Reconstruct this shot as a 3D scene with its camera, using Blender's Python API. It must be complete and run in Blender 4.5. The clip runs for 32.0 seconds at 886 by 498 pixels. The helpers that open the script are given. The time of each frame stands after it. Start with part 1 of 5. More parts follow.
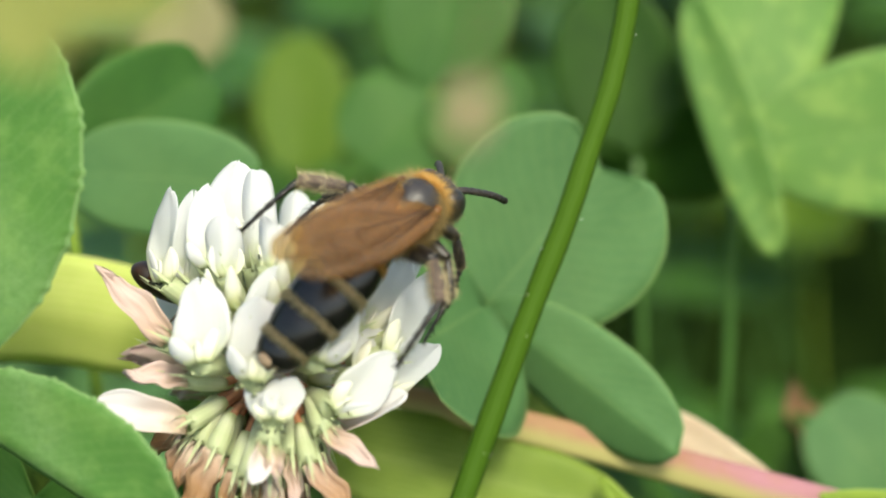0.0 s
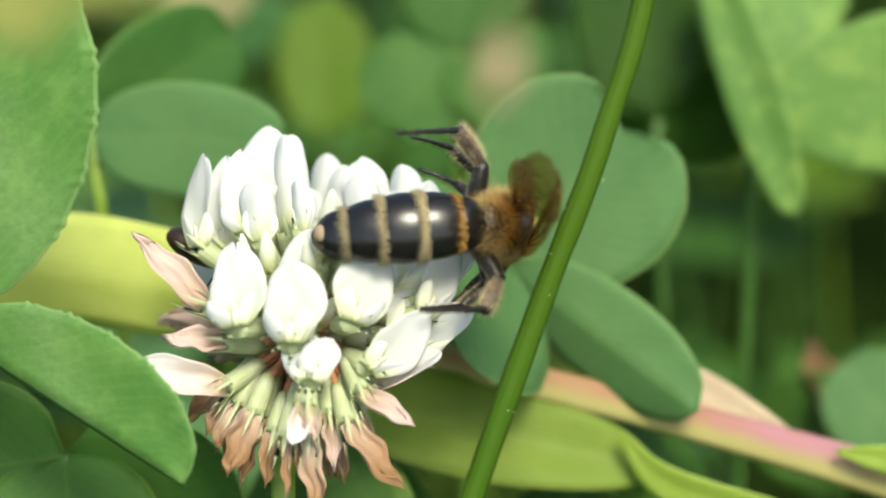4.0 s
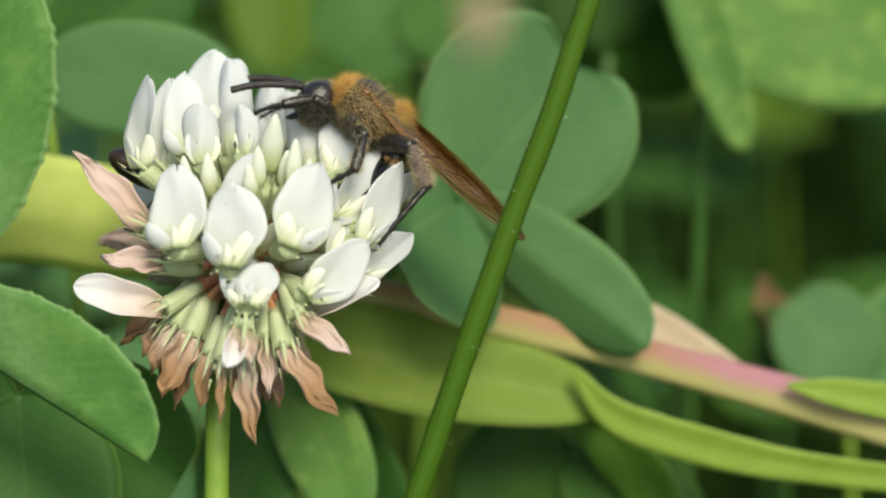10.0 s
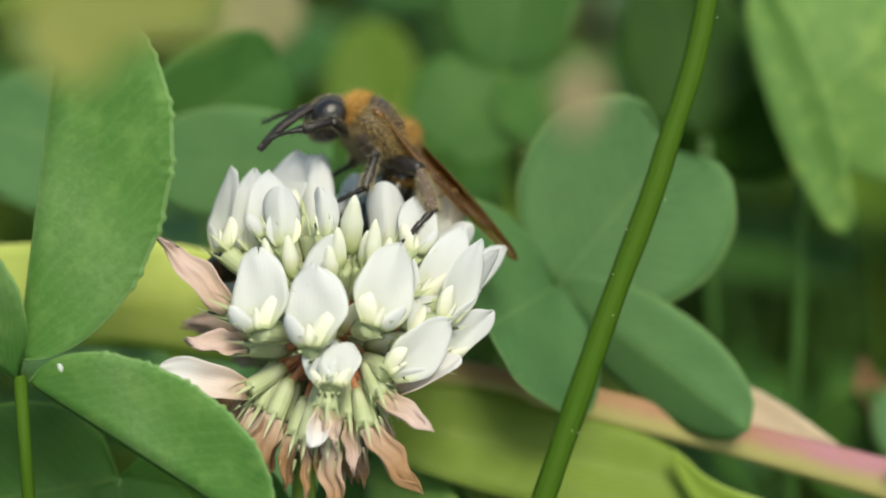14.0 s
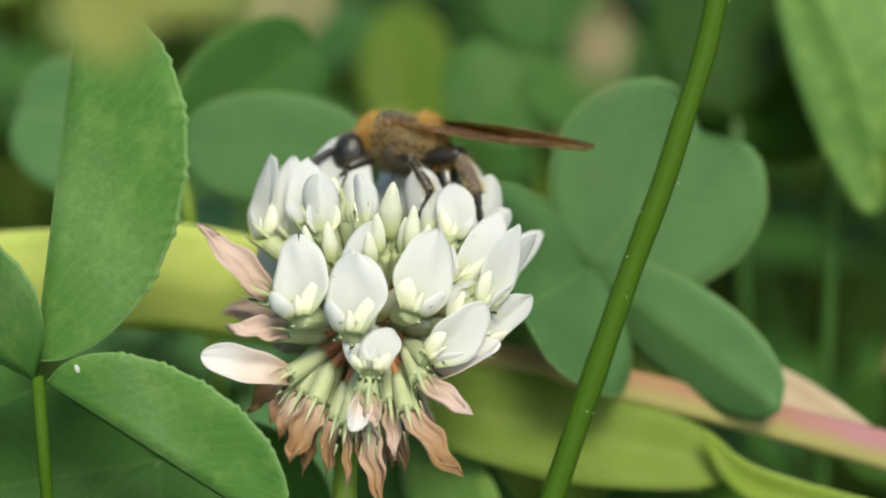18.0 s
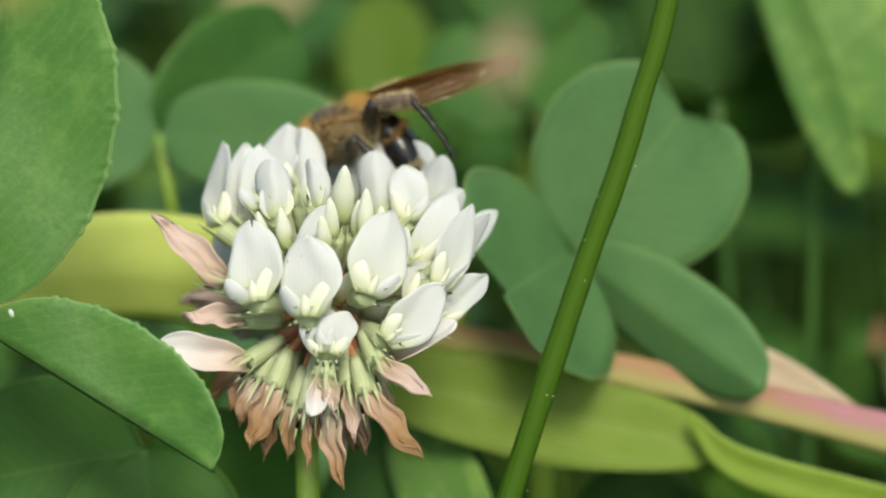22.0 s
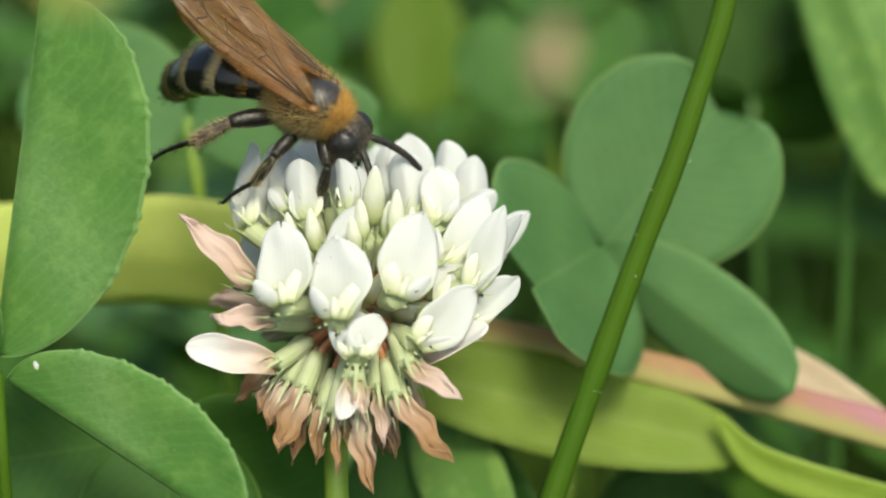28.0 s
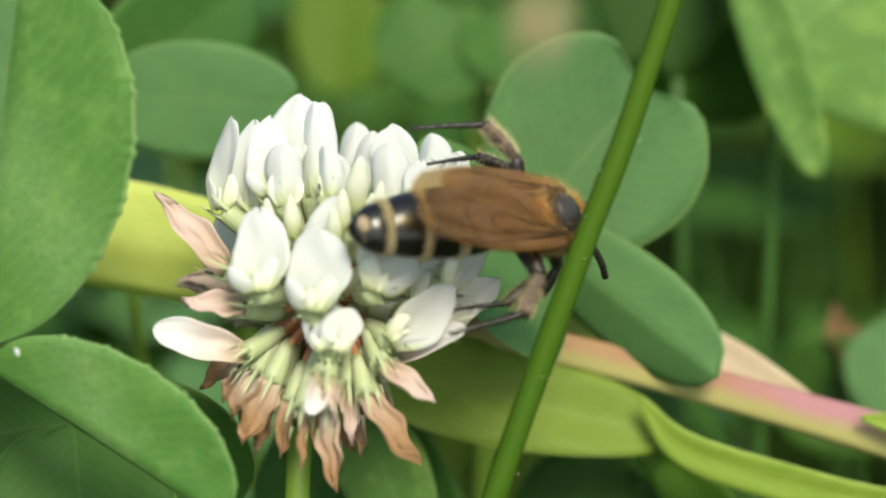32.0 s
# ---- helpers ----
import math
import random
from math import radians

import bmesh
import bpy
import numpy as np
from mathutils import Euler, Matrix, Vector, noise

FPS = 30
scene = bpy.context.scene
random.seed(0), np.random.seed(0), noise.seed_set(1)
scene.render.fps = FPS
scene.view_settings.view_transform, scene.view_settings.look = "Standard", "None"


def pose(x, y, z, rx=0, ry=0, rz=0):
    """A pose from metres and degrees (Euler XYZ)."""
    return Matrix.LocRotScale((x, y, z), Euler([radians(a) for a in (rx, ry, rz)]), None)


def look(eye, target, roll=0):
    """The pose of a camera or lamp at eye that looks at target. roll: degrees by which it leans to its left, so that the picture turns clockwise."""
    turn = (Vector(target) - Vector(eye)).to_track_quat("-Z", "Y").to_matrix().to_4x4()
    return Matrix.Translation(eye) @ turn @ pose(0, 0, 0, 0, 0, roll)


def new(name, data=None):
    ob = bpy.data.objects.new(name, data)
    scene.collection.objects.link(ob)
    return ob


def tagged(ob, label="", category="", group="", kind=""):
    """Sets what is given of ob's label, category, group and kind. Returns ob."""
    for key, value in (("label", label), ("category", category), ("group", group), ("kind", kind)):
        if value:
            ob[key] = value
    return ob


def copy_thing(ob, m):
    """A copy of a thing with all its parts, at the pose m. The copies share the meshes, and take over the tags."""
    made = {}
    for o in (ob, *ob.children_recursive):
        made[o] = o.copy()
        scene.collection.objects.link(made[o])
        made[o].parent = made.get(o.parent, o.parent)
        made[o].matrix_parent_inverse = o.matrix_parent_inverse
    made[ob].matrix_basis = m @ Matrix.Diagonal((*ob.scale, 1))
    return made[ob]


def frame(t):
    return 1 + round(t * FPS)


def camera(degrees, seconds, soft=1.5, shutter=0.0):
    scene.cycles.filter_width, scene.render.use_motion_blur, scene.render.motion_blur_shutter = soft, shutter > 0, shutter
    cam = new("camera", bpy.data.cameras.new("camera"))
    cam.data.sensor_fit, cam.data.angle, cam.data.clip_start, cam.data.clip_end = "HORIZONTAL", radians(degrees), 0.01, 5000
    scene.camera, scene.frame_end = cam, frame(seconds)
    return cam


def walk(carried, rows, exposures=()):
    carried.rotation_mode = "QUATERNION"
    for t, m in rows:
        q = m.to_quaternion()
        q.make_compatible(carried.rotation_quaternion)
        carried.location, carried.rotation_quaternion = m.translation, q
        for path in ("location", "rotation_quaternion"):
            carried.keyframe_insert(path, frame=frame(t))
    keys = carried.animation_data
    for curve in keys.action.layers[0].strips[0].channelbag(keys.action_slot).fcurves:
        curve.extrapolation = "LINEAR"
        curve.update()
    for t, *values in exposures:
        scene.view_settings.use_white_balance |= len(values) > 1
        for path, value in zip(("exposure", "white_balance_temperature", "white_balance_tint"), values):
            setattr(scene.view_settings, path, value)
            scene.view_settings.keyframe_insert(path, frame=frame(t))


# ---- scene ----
# A white clover head in a lawn, with a hairy wasp feeding on it, seen close up.
# Patch coordinates in millimetres about the clover head: u to the right, v up the slope of the view, w away.
MM = 0.001
SLOPE = radians(25)
CENTRE = Vector((0, 0, 0.11))
AU = Vector((1, 0, 0))
AV = Vector((0, math.sin(SLOPE), math.cos(SLOPE)))
AW = Vector((0, math.cos(SLOPE), -math.sin(SLOPE)))
FRAME3 = Matrix((AU, AV, -AW)).transposed()
REACH = 0.161
SIGHT = 784 / math.tan(radians(11))
EYE = (369 / SIGHT * REACH * 1000, -41 / SIGHT * REACH * 1000, -161.0)


def at(u, v, w):
    """World place of patch coordinates."""
    return CENTRE + (AU * u + AV * v + AW * w) * MM


def lay(a, b, w):
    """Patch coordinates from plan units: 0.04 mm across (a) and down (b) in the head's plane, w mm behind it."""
    d = w - EYE[2]
    return Vector((EYE[0] + (a - 784) / SIGHT * d, EYE[1] - (b - 441) / SIGHT * d, w))


def way(p):
    """World place of a patch vector."""
    return at(p[0], p[1], p[2])


def held(yaw, pitch, roll, dolly):
    """The camera's pose: turned right, up and clockwise by degrees, moved ahead by mm."""
    cy, sy, cp, sp = math.cos(radians(yaw)), math.sin(radians(yaw)), math.cos(radians(pitch)), math.sin(radians(pitch))
    ahead = AU * (sy * cp) + AV * sp + AW * (cy * cp)
    right = AU * cy - AW * sy
    up = right.cross(ahead)
    c, s = math.cos(radians(roll)), math.sin(radians(roll))
    r2, u2 = right * c + up * s, up * c - right * s
    m = Matrix((r2, u2, -ahead)).transposed().to_4x4()
    m.translation = at(EYE[0], EYE[1], EYE[2] + dolly)
    return m


cam = camera(22, 32.0, soft=2.0)
cam.data.dof.use_dof = True
cam.data.dof.focus_distance = 0.158
cam.data.dof.aperture_fstop = 17.0
PATH = [
    (0.0, -0.68, 2.62, 0.54, 2.3),
    (0.5, 0.29, 2.57, -0.25, 2.0),
    (1.0, 1.76, 2.08, -0.02, 2.1),
    (1.5, 2.98, 2.20, 0.01, 2.0),
    (2.0, 2.34, 2.68, 0.61, 2.1),
    (2.5, 0.29, 3.28, 0.59, 1.9),
    (3.0, -0.79, 3.12, 0.38, 0.7),
    (3.5, -1.21, 2.15, 0.63, 0.2),
    (5.5, -0.97, 1.15, -0.42, -0.9),
    (6.0, -0.91, 1.10, -0.32, -1.3),
    (6.5, -0.14, 1.64, -0.17, -1.3),
    (7.0, 0.35, 1.65, 0.12, -1.3),
    (7.5, -0.07, 1.67, 0.03, -0.9),
    (8.0, -0.61, 2.09, 0.15, -1.0),
    (8.5, -0.88, 1.86, -0.19, -0.7),
    (9.0, -0.77, 0.74, -0.37, -0.6),
    (9.5, -0.44, -0.14, -0.23, -0.4),
    (10.0, -0.01, 0.01, 0.00, -0.2),
    (10.5, 0.42, 0.12, -0.12, 0.2),
    (11.0, 0.85, 0.06, -0.17, 0.4),
    (11.5, -0.19, 0.84, 0.12, -0.1),
    (12.0, -2.39, 1.64, -0.23, -0.5),
    (12.5, -2.75, 1.92, 0.07, -0.8),
    (13.0, -2.10, 2.21, -0.07, -0.7),
    (13.5, -2.01, 2.07, 0.13, -0.8),
    (14.0, -2.47, 2.11, -0.05, -0.8),
    (14.5, -3.06, 2.72, 0.51, -0.9),
    (16.5, -2.60, 1.45, 0.01, -2.2),
    (17.0, -2.98, 1.48, -0.28, -2.7),
    (17.5, -3.32, 1.78, -0.46, -2.4),
    (18.0, -3.28, 1.67, -0.27, -2.5),
    (18.5, -2.99, 1.78, -0.69, -2.2),
    (19.0, -2.49, 2.07, -0.66, -2.9),
    (19.5, -1.90, 1.82, -0.64, -2.5),
    (20.0, -1.55, 1.82, -0.56, -1.3),
    (20.5, -1.38, 1.53, -0.74, -0.9),
    (21.0, -2.46, 1.14, -0.86, -1.9),
    (21.5, -3.57, 1.05, -0.94, -2.5),
    (22.0, -2.86, 1.30, -1.13, -2.6),
    (22.5, -2.15, 0.29, -1.26, -2.0),
    (23.0, -3.09, -0.12, -1.00, -2.0),
    (23.5, -4.38, 0.31, -1.29, -2.4),
    (24.0, -4.75, 0.60, -1.37, -2.5),
    (24.5, -5.09, 0.53, -1.32, -3.2),
    (25.0, -5.43, 0.78, -1.16, -3.9),
    (25.5, -6.06, 1.13, -0.92, -4.3),
    (26.0, -5.64, 1.39, -0.92, -3.8),
    (26.5, -4.63, 1.70, -1.00, -3.2),
    (28.5, -3.21, 0.77, 0.74, 0.9),
    (29.0, -2.13, 0.38, 0.43, 2.4),
    (29.5, -0.85, -0.41, 0.19, 2.8),
    (30.0, -0.13, -1.09, 0.27, 2.8),
    (30.5, -0.02, -1.11, 0.61, 3.2),
    (31.0, -0.82, 0.37, 0.44, 3.8),
    (31.5, -1.96, 0.95, 0.34, 4.4),
    (32.0, -1.64, 0.66, 0.43, 3.4),
]
walk(cam, [(t, held(a, b, c, d)) for t, a, b, c, d in PATH], [(0, 0.34, 7200, 0.5), (3.5, 0.33, 7200, 0.5), (6, 0.18, 7200, 0.5), (8, 0.07, 7200, 0.5), (10, -0.06, 7150, 0.5), (14, -0.14, 7150, 0), (22, -0.15, 7150, -0.5), (25, -0.11, 7150, -0.5), (28.5, 0.05, 7350, -2), (32, 0.13, 7350, -2)])

# ---- light: hazy daylight, the sun high, behind the camera and to its right ----
world = bpy.data.worlds.new("sky")
scene.world = world
world.use_nodes = True
sky = world.node_tree.nodes.new("ShaderNodeTexSky")
sky.sky_type = "NISHITA"
sky.sun_disc = False
sky.sun_elevation = radians(55)
sky.sun_rotation = radians(158)
sky.dust_density = 2.5
world.node_tree.links.new(sky.outputs[0], world.node_tree.nodes["Background"].inputs[0])
world.node_tree.nodes["Background"].inputs[1].default_value = 0.215
sun = new("sun", bpy.data.lights.new("sun", "SUN"))
sun.data.energy = 3.6
sun.data.angle = radians(20)
sun.data.color = (1.0, 0.95, 0.87)
sun.matrix_world = look((0.3, -0.75, 1.15), (0, 0, 0))


# ---- materials ----
def nodes_of(name):
    m = bpy.data.materials.new(name)
    m.use_nodes = True
    t = m.node_tree
    return m, t, t.nodes, t.links, t.nodes["Principled BSDF"]


def ramp(n, stops):
    r = n.new("ShaderNodeValToRGB")
    while len(r.color_ramp.elements) < len(stops):
        r.color_ramp.elements.new(0.5)
    for e, (p, c) in zip(r.color_ramp.elements, stops):
        e.position, e.color = p, (*c, 1)
    return r


def mixed(n, l, mode, fac, a, b):
    x = n.new("ShaderNodeMix")
    x.data_type, x.blend_type = "RGBA", mode
    for sock, v in ((0, fac), (6, a), (7, b)):
        if hasattr(v, "is_output"):
            l.new(v, x.inputs[sock])
        else:
            x.inputs[sock].default_value = v if sock == 0 else (*v, 1)
    return x.outputs[2]


def calc(n, l, op, a, b=0.0):
    x = n.new("ShaderNodeMath")
    x.operation = op
    for k, v in enumerate((a, b)):
        if hasattr(v, "is_output"):
            l.new(v, x.inputs[k])
        else:
            x.inputs[k].default_value = v
    return x.outputs[0]


def grain(n, l, scale, detail=4.0, rough=0.6):
    c = n.new("ShaderNodeTexCoord")
    x = n.new("ShaderNodeTexNoise")
    x.inputs["Scale"].default_value, x.inputs["Detail"].default_value, x.inputs["Roughness"].default_value = scale, detail, rough
    l.new(c.outputs["Object"], x.inputs["Vector"])
    return x.outputs["Fac"]


def through_light(t, n, l, p, colour, amount):
    """Lets part of the light through a thin blade."""
    tr = n.new("ShaderNodeBsdfTranslucent")
    if hasattr(colour, "is_output"):
        l.new(colour, tr.inputs["Color"])
    else:
        tr.inputs["Color"].default_value = (*colour, 1)
    mx = n.new("ShaderNodeMixShader")
    mx.inputs[0].default_value = amount
    l.new(p.outputs[0], mx.inputs[1])
    l.new(tr.outputs[0], mx.inputs[2])
    l.new(mx.outputs[0], n["Material Output"].inputs["Surface"])


def relief(n, l, p, height, strength, distance):
    b = n.new("ShaderNodeBump")
    b.inputs["Strength"].default_value, b.inputs["Distance"].default_value = strength, distance
    l.new(height, b.inputs["Height"])
    l.new(b.outputs[0], p.inputs["Normal"])


def plain(name, dark, light, rough, scale=900, bump=0.3, depth=0.00005, metal=0.0, coat=0.0):
    """A surface that varies between two colours at two scales, with fine relief."""
    m, t, n, l, p = nodes_of(name)
    g = grain(n, l, scale)
    big = grain(n, l, scale * 0.13, 2.0)
    r = ramp(n, [(0.3, dark), (0.72, light)])
    both = calc(n, l, "ADD", calc(n, l, "MULTIPLY", g, 0.55), calc(n, l, "MULTIPLY", big, 0.45))
    l.new(both, r.inputs[0])
    l.new(r.outputs[0], p.inputs["Base Color"])
    p.inputs["Roughness"].default_value = rough
    p.inputs["Metallic"].default_value = metal
    p.inputs["Coat Weight"].default_value = coat
    relief(n, l, p, g, bump, depth)
    return m


def leaf_skin(name, deep, fresh, pale, mark=0.5, blotch=0.0, glow=0.34, veins=13.0, stripes=0.0):
    """A clover leaflet: side veins slanting from the midrib, a pale chevron, yellow blotches, a fine matt bloom."""
    m, t, n, l, p = nodes_of(name)
    uv = n.new("ShaderNodeUVMap")
    sep = n.new("ShaderNodeSeparateXYZ")
    l.new(uv.outputs[0], sep.inputs[0])
    across = calc(n, l, "ABSOLUTE", calc(n, l, "SUBTRACT", sep.outputs[0], 0.5))
    along = sep.outputs[1]
    info = n.new("ShaderNodeObjectInfo")
    n1, n2 = grain(n, l, 260, 5), grain(n, l, 1900, 3)
    wob = calc(n, l, "MULTIPLY", n1, 0.16)
    slant = calc(n, l, "ADD", calc(n, l, "SUBTRACT", along, calc(n, l, "MULTIPLY", across, 0.75)), wob)
    wave = calc(n, l, "SINE", calc(n, l, "MULTIPLY", slant, veins * 6.2832))
    vein = calc(n, l, "POWER", calc(n, l, "ADD", calc(n, l, "MULTIPLY", wave, 0.5), 0.5), 8.0)
    net = n.new("ShaderNodeTexVoronoi")
    net.feature = "DISTANCE_TO_EDGE"
    net.inputs["Scale"].default_value = 900.0
    cells = n.new("ShaderNodeTexCoord")
    l.new(cells.outputs["Object"], net.inputs["Vector"])
    mesh_line = ramp(n, [(0.0, (1, 1, 1)), (0.16, (0, 0, 0))])
    l.new(net.outputs["Distance"], mesh_line.inputs[0])
    rib = calc(n, l, "LESS_THAN", across, 0.01)
    base = ramp(n, [(0.28, deep), (0.7, fresh)])
    l.new(calc(n, l, "ADD", calc(n, l, "MULTIPLY", n1, 0.7), calc(n, l, "MULTIPLY", info.outputs["Random"], 0.3)), base.inputs[0])
    col = mixed(n, l, "MIX", calc(n, l, "MULTIPLY", vein, 0.09), base.outputs[0], pale)
    col = mixed(n, l, "MIX", calc(n, l, "MULTIPLY", mesh_line.outputs[0], 0.03), col, pale)
    speck = ramp(n, [(0.68, (0, 0, 0)), (0.78, (1, 1, 1))])
    l.new(grain(n, l, 2600, 2), speck.inputs[0])
    col = mixed(n, l, "MIX", calc(n, l, "MULTIPLY", speck.outputs[0], 0.2), col, (pale[0] * 1.3, pale[1] * 1.2, pale[2] * 1.5))
    # a faint, broken pale band across the leaflet
    far = calc(n, l, "ABSOLUTE", calc(n, l, "SUBTRACT", calc(n, l, "ADD", along, calc(n, l, "MULTIPLY", across, 0.55)), 0.48))
    soft = ramp(n, [(0.1, (1, 1, 1)), (0.42, (0, 0, 0))])
    l.new(calc(n, l, "ADD", far, calc(n, l, "MULTIPLY", n1, 0.36)), soft.inputs[0])
    chev = calc(n, l, "MULTIPLY", soft.outputs[0], calc(n, l, "MULTIPLY", n2, mark))
    col = mixed(n, l, "MIX", chev, col, pale)
    if blotch:
        bl = ramp(n, [(0.5, (0, 0, 0)), (0.62, (1, 1, 1))])
        l.new(grain(n, l, 330, 3), bl.inputs[0])
        col = mixed(n, l, "MIX", calc(n, l, "MULTIPLY", bl.outputs[0], blotch), col, (pale[0] * 1.05, pale[1] * 1.05, pale[2] * 0.75))
    col = mixed(n, l, "MIX", calc(n, l, "MULTIPLY", rib, 0.22), col, pale)
    if stripes:
        st = calc(n, l, "SINE", calc(n, l, "ADD", calc(n, l, "MULTIPLY", sep.outputs[0], 95.0), calc(n, l, "MULTIPLY", n1, 3.0)))
        col = mixed(n, l, "MIX", calc(n, l, "MULTIPLY", calc(n, l, "ADD", st, 1.0), stripes), col, pale)
    # thin pale margin
    edge = calc(n, l, "MULTIPLY", calc(n, l, "GREATER_THAN", across, 0.484), 0.55)
    col = mixed(n, l, "MIX", edge, col, pale)
    l.new(col, p.inputs["Base Color"])
    p.inputs["Roughness"].default_value = 0.55
    p.inputs["Specular IOR Level"].default_value = 0.2
    relief(n, l, p, calc(n, l, "ADD", calc(n, l, "ADD", calc(n, l, "MULTIPLY", vein, -0.14), calc(n, l, "MULTIPLY", mesh_line.outputs[0], -0.12)), calc(n, l, "MULTIPLY", n2, 0.7)), 0.4, 0.00014)
    through_light(t, n, l, p, mixed(n, l, "MULTIPLY", 1.0, col, (1.3, 1.5, 0.5)), glow)
    return m


def petal_skin(name, base_c, mid_c, tip_c, glow=0.35, rough=0.55, veined=0.012, vary=0.0, sheen=0.15):
    """A petal coloured along its length, with faint lengthwise veins."""
    m, t, n, l, p = nodes_of(name)
    uv = n.new("ShaderNodeUVMap")
    sep = n.new("ShaderNodeSeparateXYZ")
    l.new(uv.outputs[0], sep.inputs[0])
    g = grain(n, l, 700, 4)
    pos = calc(n, l, "ADD", sep.outputs[1], calc(n, l, "MULTIPLY", calc(n, l, "SUBTRACT", g, 0.5), 0.35))
    r = ramp(n, [(0.02, base_c), (0.24, mid_c), (0.6, tip_c)])
    if vary:
        info = n.new("ShaderNodeObjectInfo")
        pos = calc(n, l, "ADD", pos, calc(n, l, "MULTIPLY", calc(n, l, "SUBTRACT", info.outputs["Random"], 0.5), vary))
    l.new(pos, r.inputs[0])
    lines = calc(n, l, "SINE", calc(n, l, "ADD", calc(n, l, "MULTIPLY", sep.outputs[0], 75.0), calc(n, l, "MULTIPLY", g, 6.0)))
    col = mixed(n, l, "MULTIPLY", calc(n, l, "MULTIPLY", calc(n, l, "ADD", lines, 1.0), veined), r.outputs[0], (0.75, 0.78, 0.7))
    l.new(col, p.inputs["Base Color"])
    p.inputs["Roughness"].default_value = rough
    p.inputs["Sheen Weight"].default_value = sheen
    relief(n, l, p, calc(n, l, "ADD", calc(n, l, "MULTIPLY", lines, 6.0 * veined), calc(n, l, "MULTIPLY", g, 2.0)), 0.25, 0.00005)
    through_light(t, n, l, p, col, glow)
    return m


def hair_skin(name, root, tip):
    m, t, n, l, p = nodes_of(name)
    info = n.new("ShaderNodeNewGeometry")
    r = ramp(n, [(0.0, root), (1.0, tip)])
    l.new(info.outputs["Random Per Island"], r.inputs[0])
    l.new(r.outputs[0], p.inputs["Base Color"])
    p.inputs["Roughness"].default_value = 0.45
    through_light(t, n, l, p, r.outputs[0], 0.25)
    return m


LEAF_MID = leaf_skin("clover_leaf_bluish_green", (0.068, 0.166, 0.056), (0.112, 0.236, 0.085), (0.24, 0.36, 0.13), 0.2)
LEAF_FRONT = leaf_skin("clover_leaf_fresh_green", (0.052, 0.152, 0.03), (0.096, 0.23, 0.047), (0.26, 0.41, 0.17), 0.85, 0.2, veins=17)
LEAF_PALE = leaf_skin("clover_leaf_pale_blotched", (0.085, 0.195, 0.04), (0.135, 0.275, 0.06), (0.27, 0.4, 0.14), 0.3, 0.45)
# the same leaf with the shade deep among the stems put into its green
LEAF_SHADED = leaf_skin("clover_leaf_shaded_green", (0.019, 0.062, 0.007), (0.042, 0.115, 0.012), (0.1, 0.19, 0.04), 0.25)
# between lit and shaded: part of the shade under the flower is in this green
LEAF_HALF_SHADE = leaf_skin("clover_leaf_half_shade_green", (0.034, 0.11, 0.02), (0.062, 0.165, 0.03), (0.16, 0.27, 0.06), 0.2)
LEAF_OLIVE = leaf_skin("leaf_olive", (0.055, 0.12, 0.007), (0.095, 0.18, 0.012), (0.26, 0.32, 0.08), 0.1)
LEAF_DRY = leaf_skin("leaf_dry", (0.15, 0.085, 0.04), (0.28, 0.17, 0.09), (0.36, 0.26, 0.16), 0.1)
LEAF_YELLOWING = leaf_skin("clover_leaf_yellowing", (0.2, 0.24, 0.05), (0.3, 0.31, 0.09), (0.42, 0.4, 0.2), 0.2)
LEAF_BEIGE = leaf_skin("leaf_withered_beige", (0.22, 0.22, 0.1), (0.33, 0.3, 0.16), (0.4, 0.38, 0.22), 0.1)
BLADE = leaf_skin("broad_blade_yellow_green", (0.12, 0.2, 0.016), (0.19, 0.28, 0.034), (0.33, 0.4, 0.12), 0.0, veins=3, stripes=0.14)
BLADE_STRAW = leaf_skin("broad_blade_pale_yellow_green", (0.4, 0.48, 0.09), (0.54, 0.6, 0.16), (0.66, 0.68, 0.28), 0.0, veins=3, stripes=0.16)
BLADE_GREEN = leaf_skin("blade_green", (0.05, 0.135, 0.01), (0.085, 0.19, 0.018), (0.2, 0.3, 0.07), 0.0, veins=3, stripes=0.06)
BLADE_LIME = leaf_skin("blade_lime", (0.19, 0.29, 0.035), (0.29, 0.39, 0.065), (0.5, 0.6, 0.2), 0.0, veins=3)
BLADE_PALE = leaf_skin("blade_pale_pinkish", (0.5, 0.38, 0.28), (0.66, 0.58, 0.42), (0.72, 0.66, 0.5), 0.0, veins=3)

STEM_GREEN = plain("stem_green", (0.13, 0.23, 0.022), (0.23, 0.34, 0.045), 0.45, 600)
STEM_STRAW = plain("stem_dry_straw", (0.28, 0.19, 0.11), (0.46, 0.34, 0.22), 0.6, 600)
STEM_DARK = plain("stem_dark_green", (0.03, 0.09, 0.015), (0.07, 0.16, 0.03), 0.5, 600)
STALK_GREEN = petal_skin("grass_stalk_green", (0.031, 0.08, 0.003), (0.038, 0.092, 0.004), (0.047, 0.106, 0.005), 0.08, 0.68, 0.14, 0.0, 0.0)
STALK_GREEN.node_tree.nodes["Principled BSDF"].inputs["Specular IOR Level"].default_value = 0.16
WHITE = petal_skin("petal_white", (0.7, 0.74, 0.48), (0.78, 0.795, 0.77), (0.81, 0.82, 0.835), 0.52, 0.7, 0.03, sheen=0.0)
CREAM = petal_skin("petal_cream", (0.6, 0.66, 0.34), (0.83, 0.84, 0.62), (0.87, 0.87, 0.76))
BLUSH = petal_skin("petal_blush", (0.62, 0.48, 0.34), (0.82, 0.7, 0.66), (0.84, 0.82, 0.83), 0.45, veined=0.04)
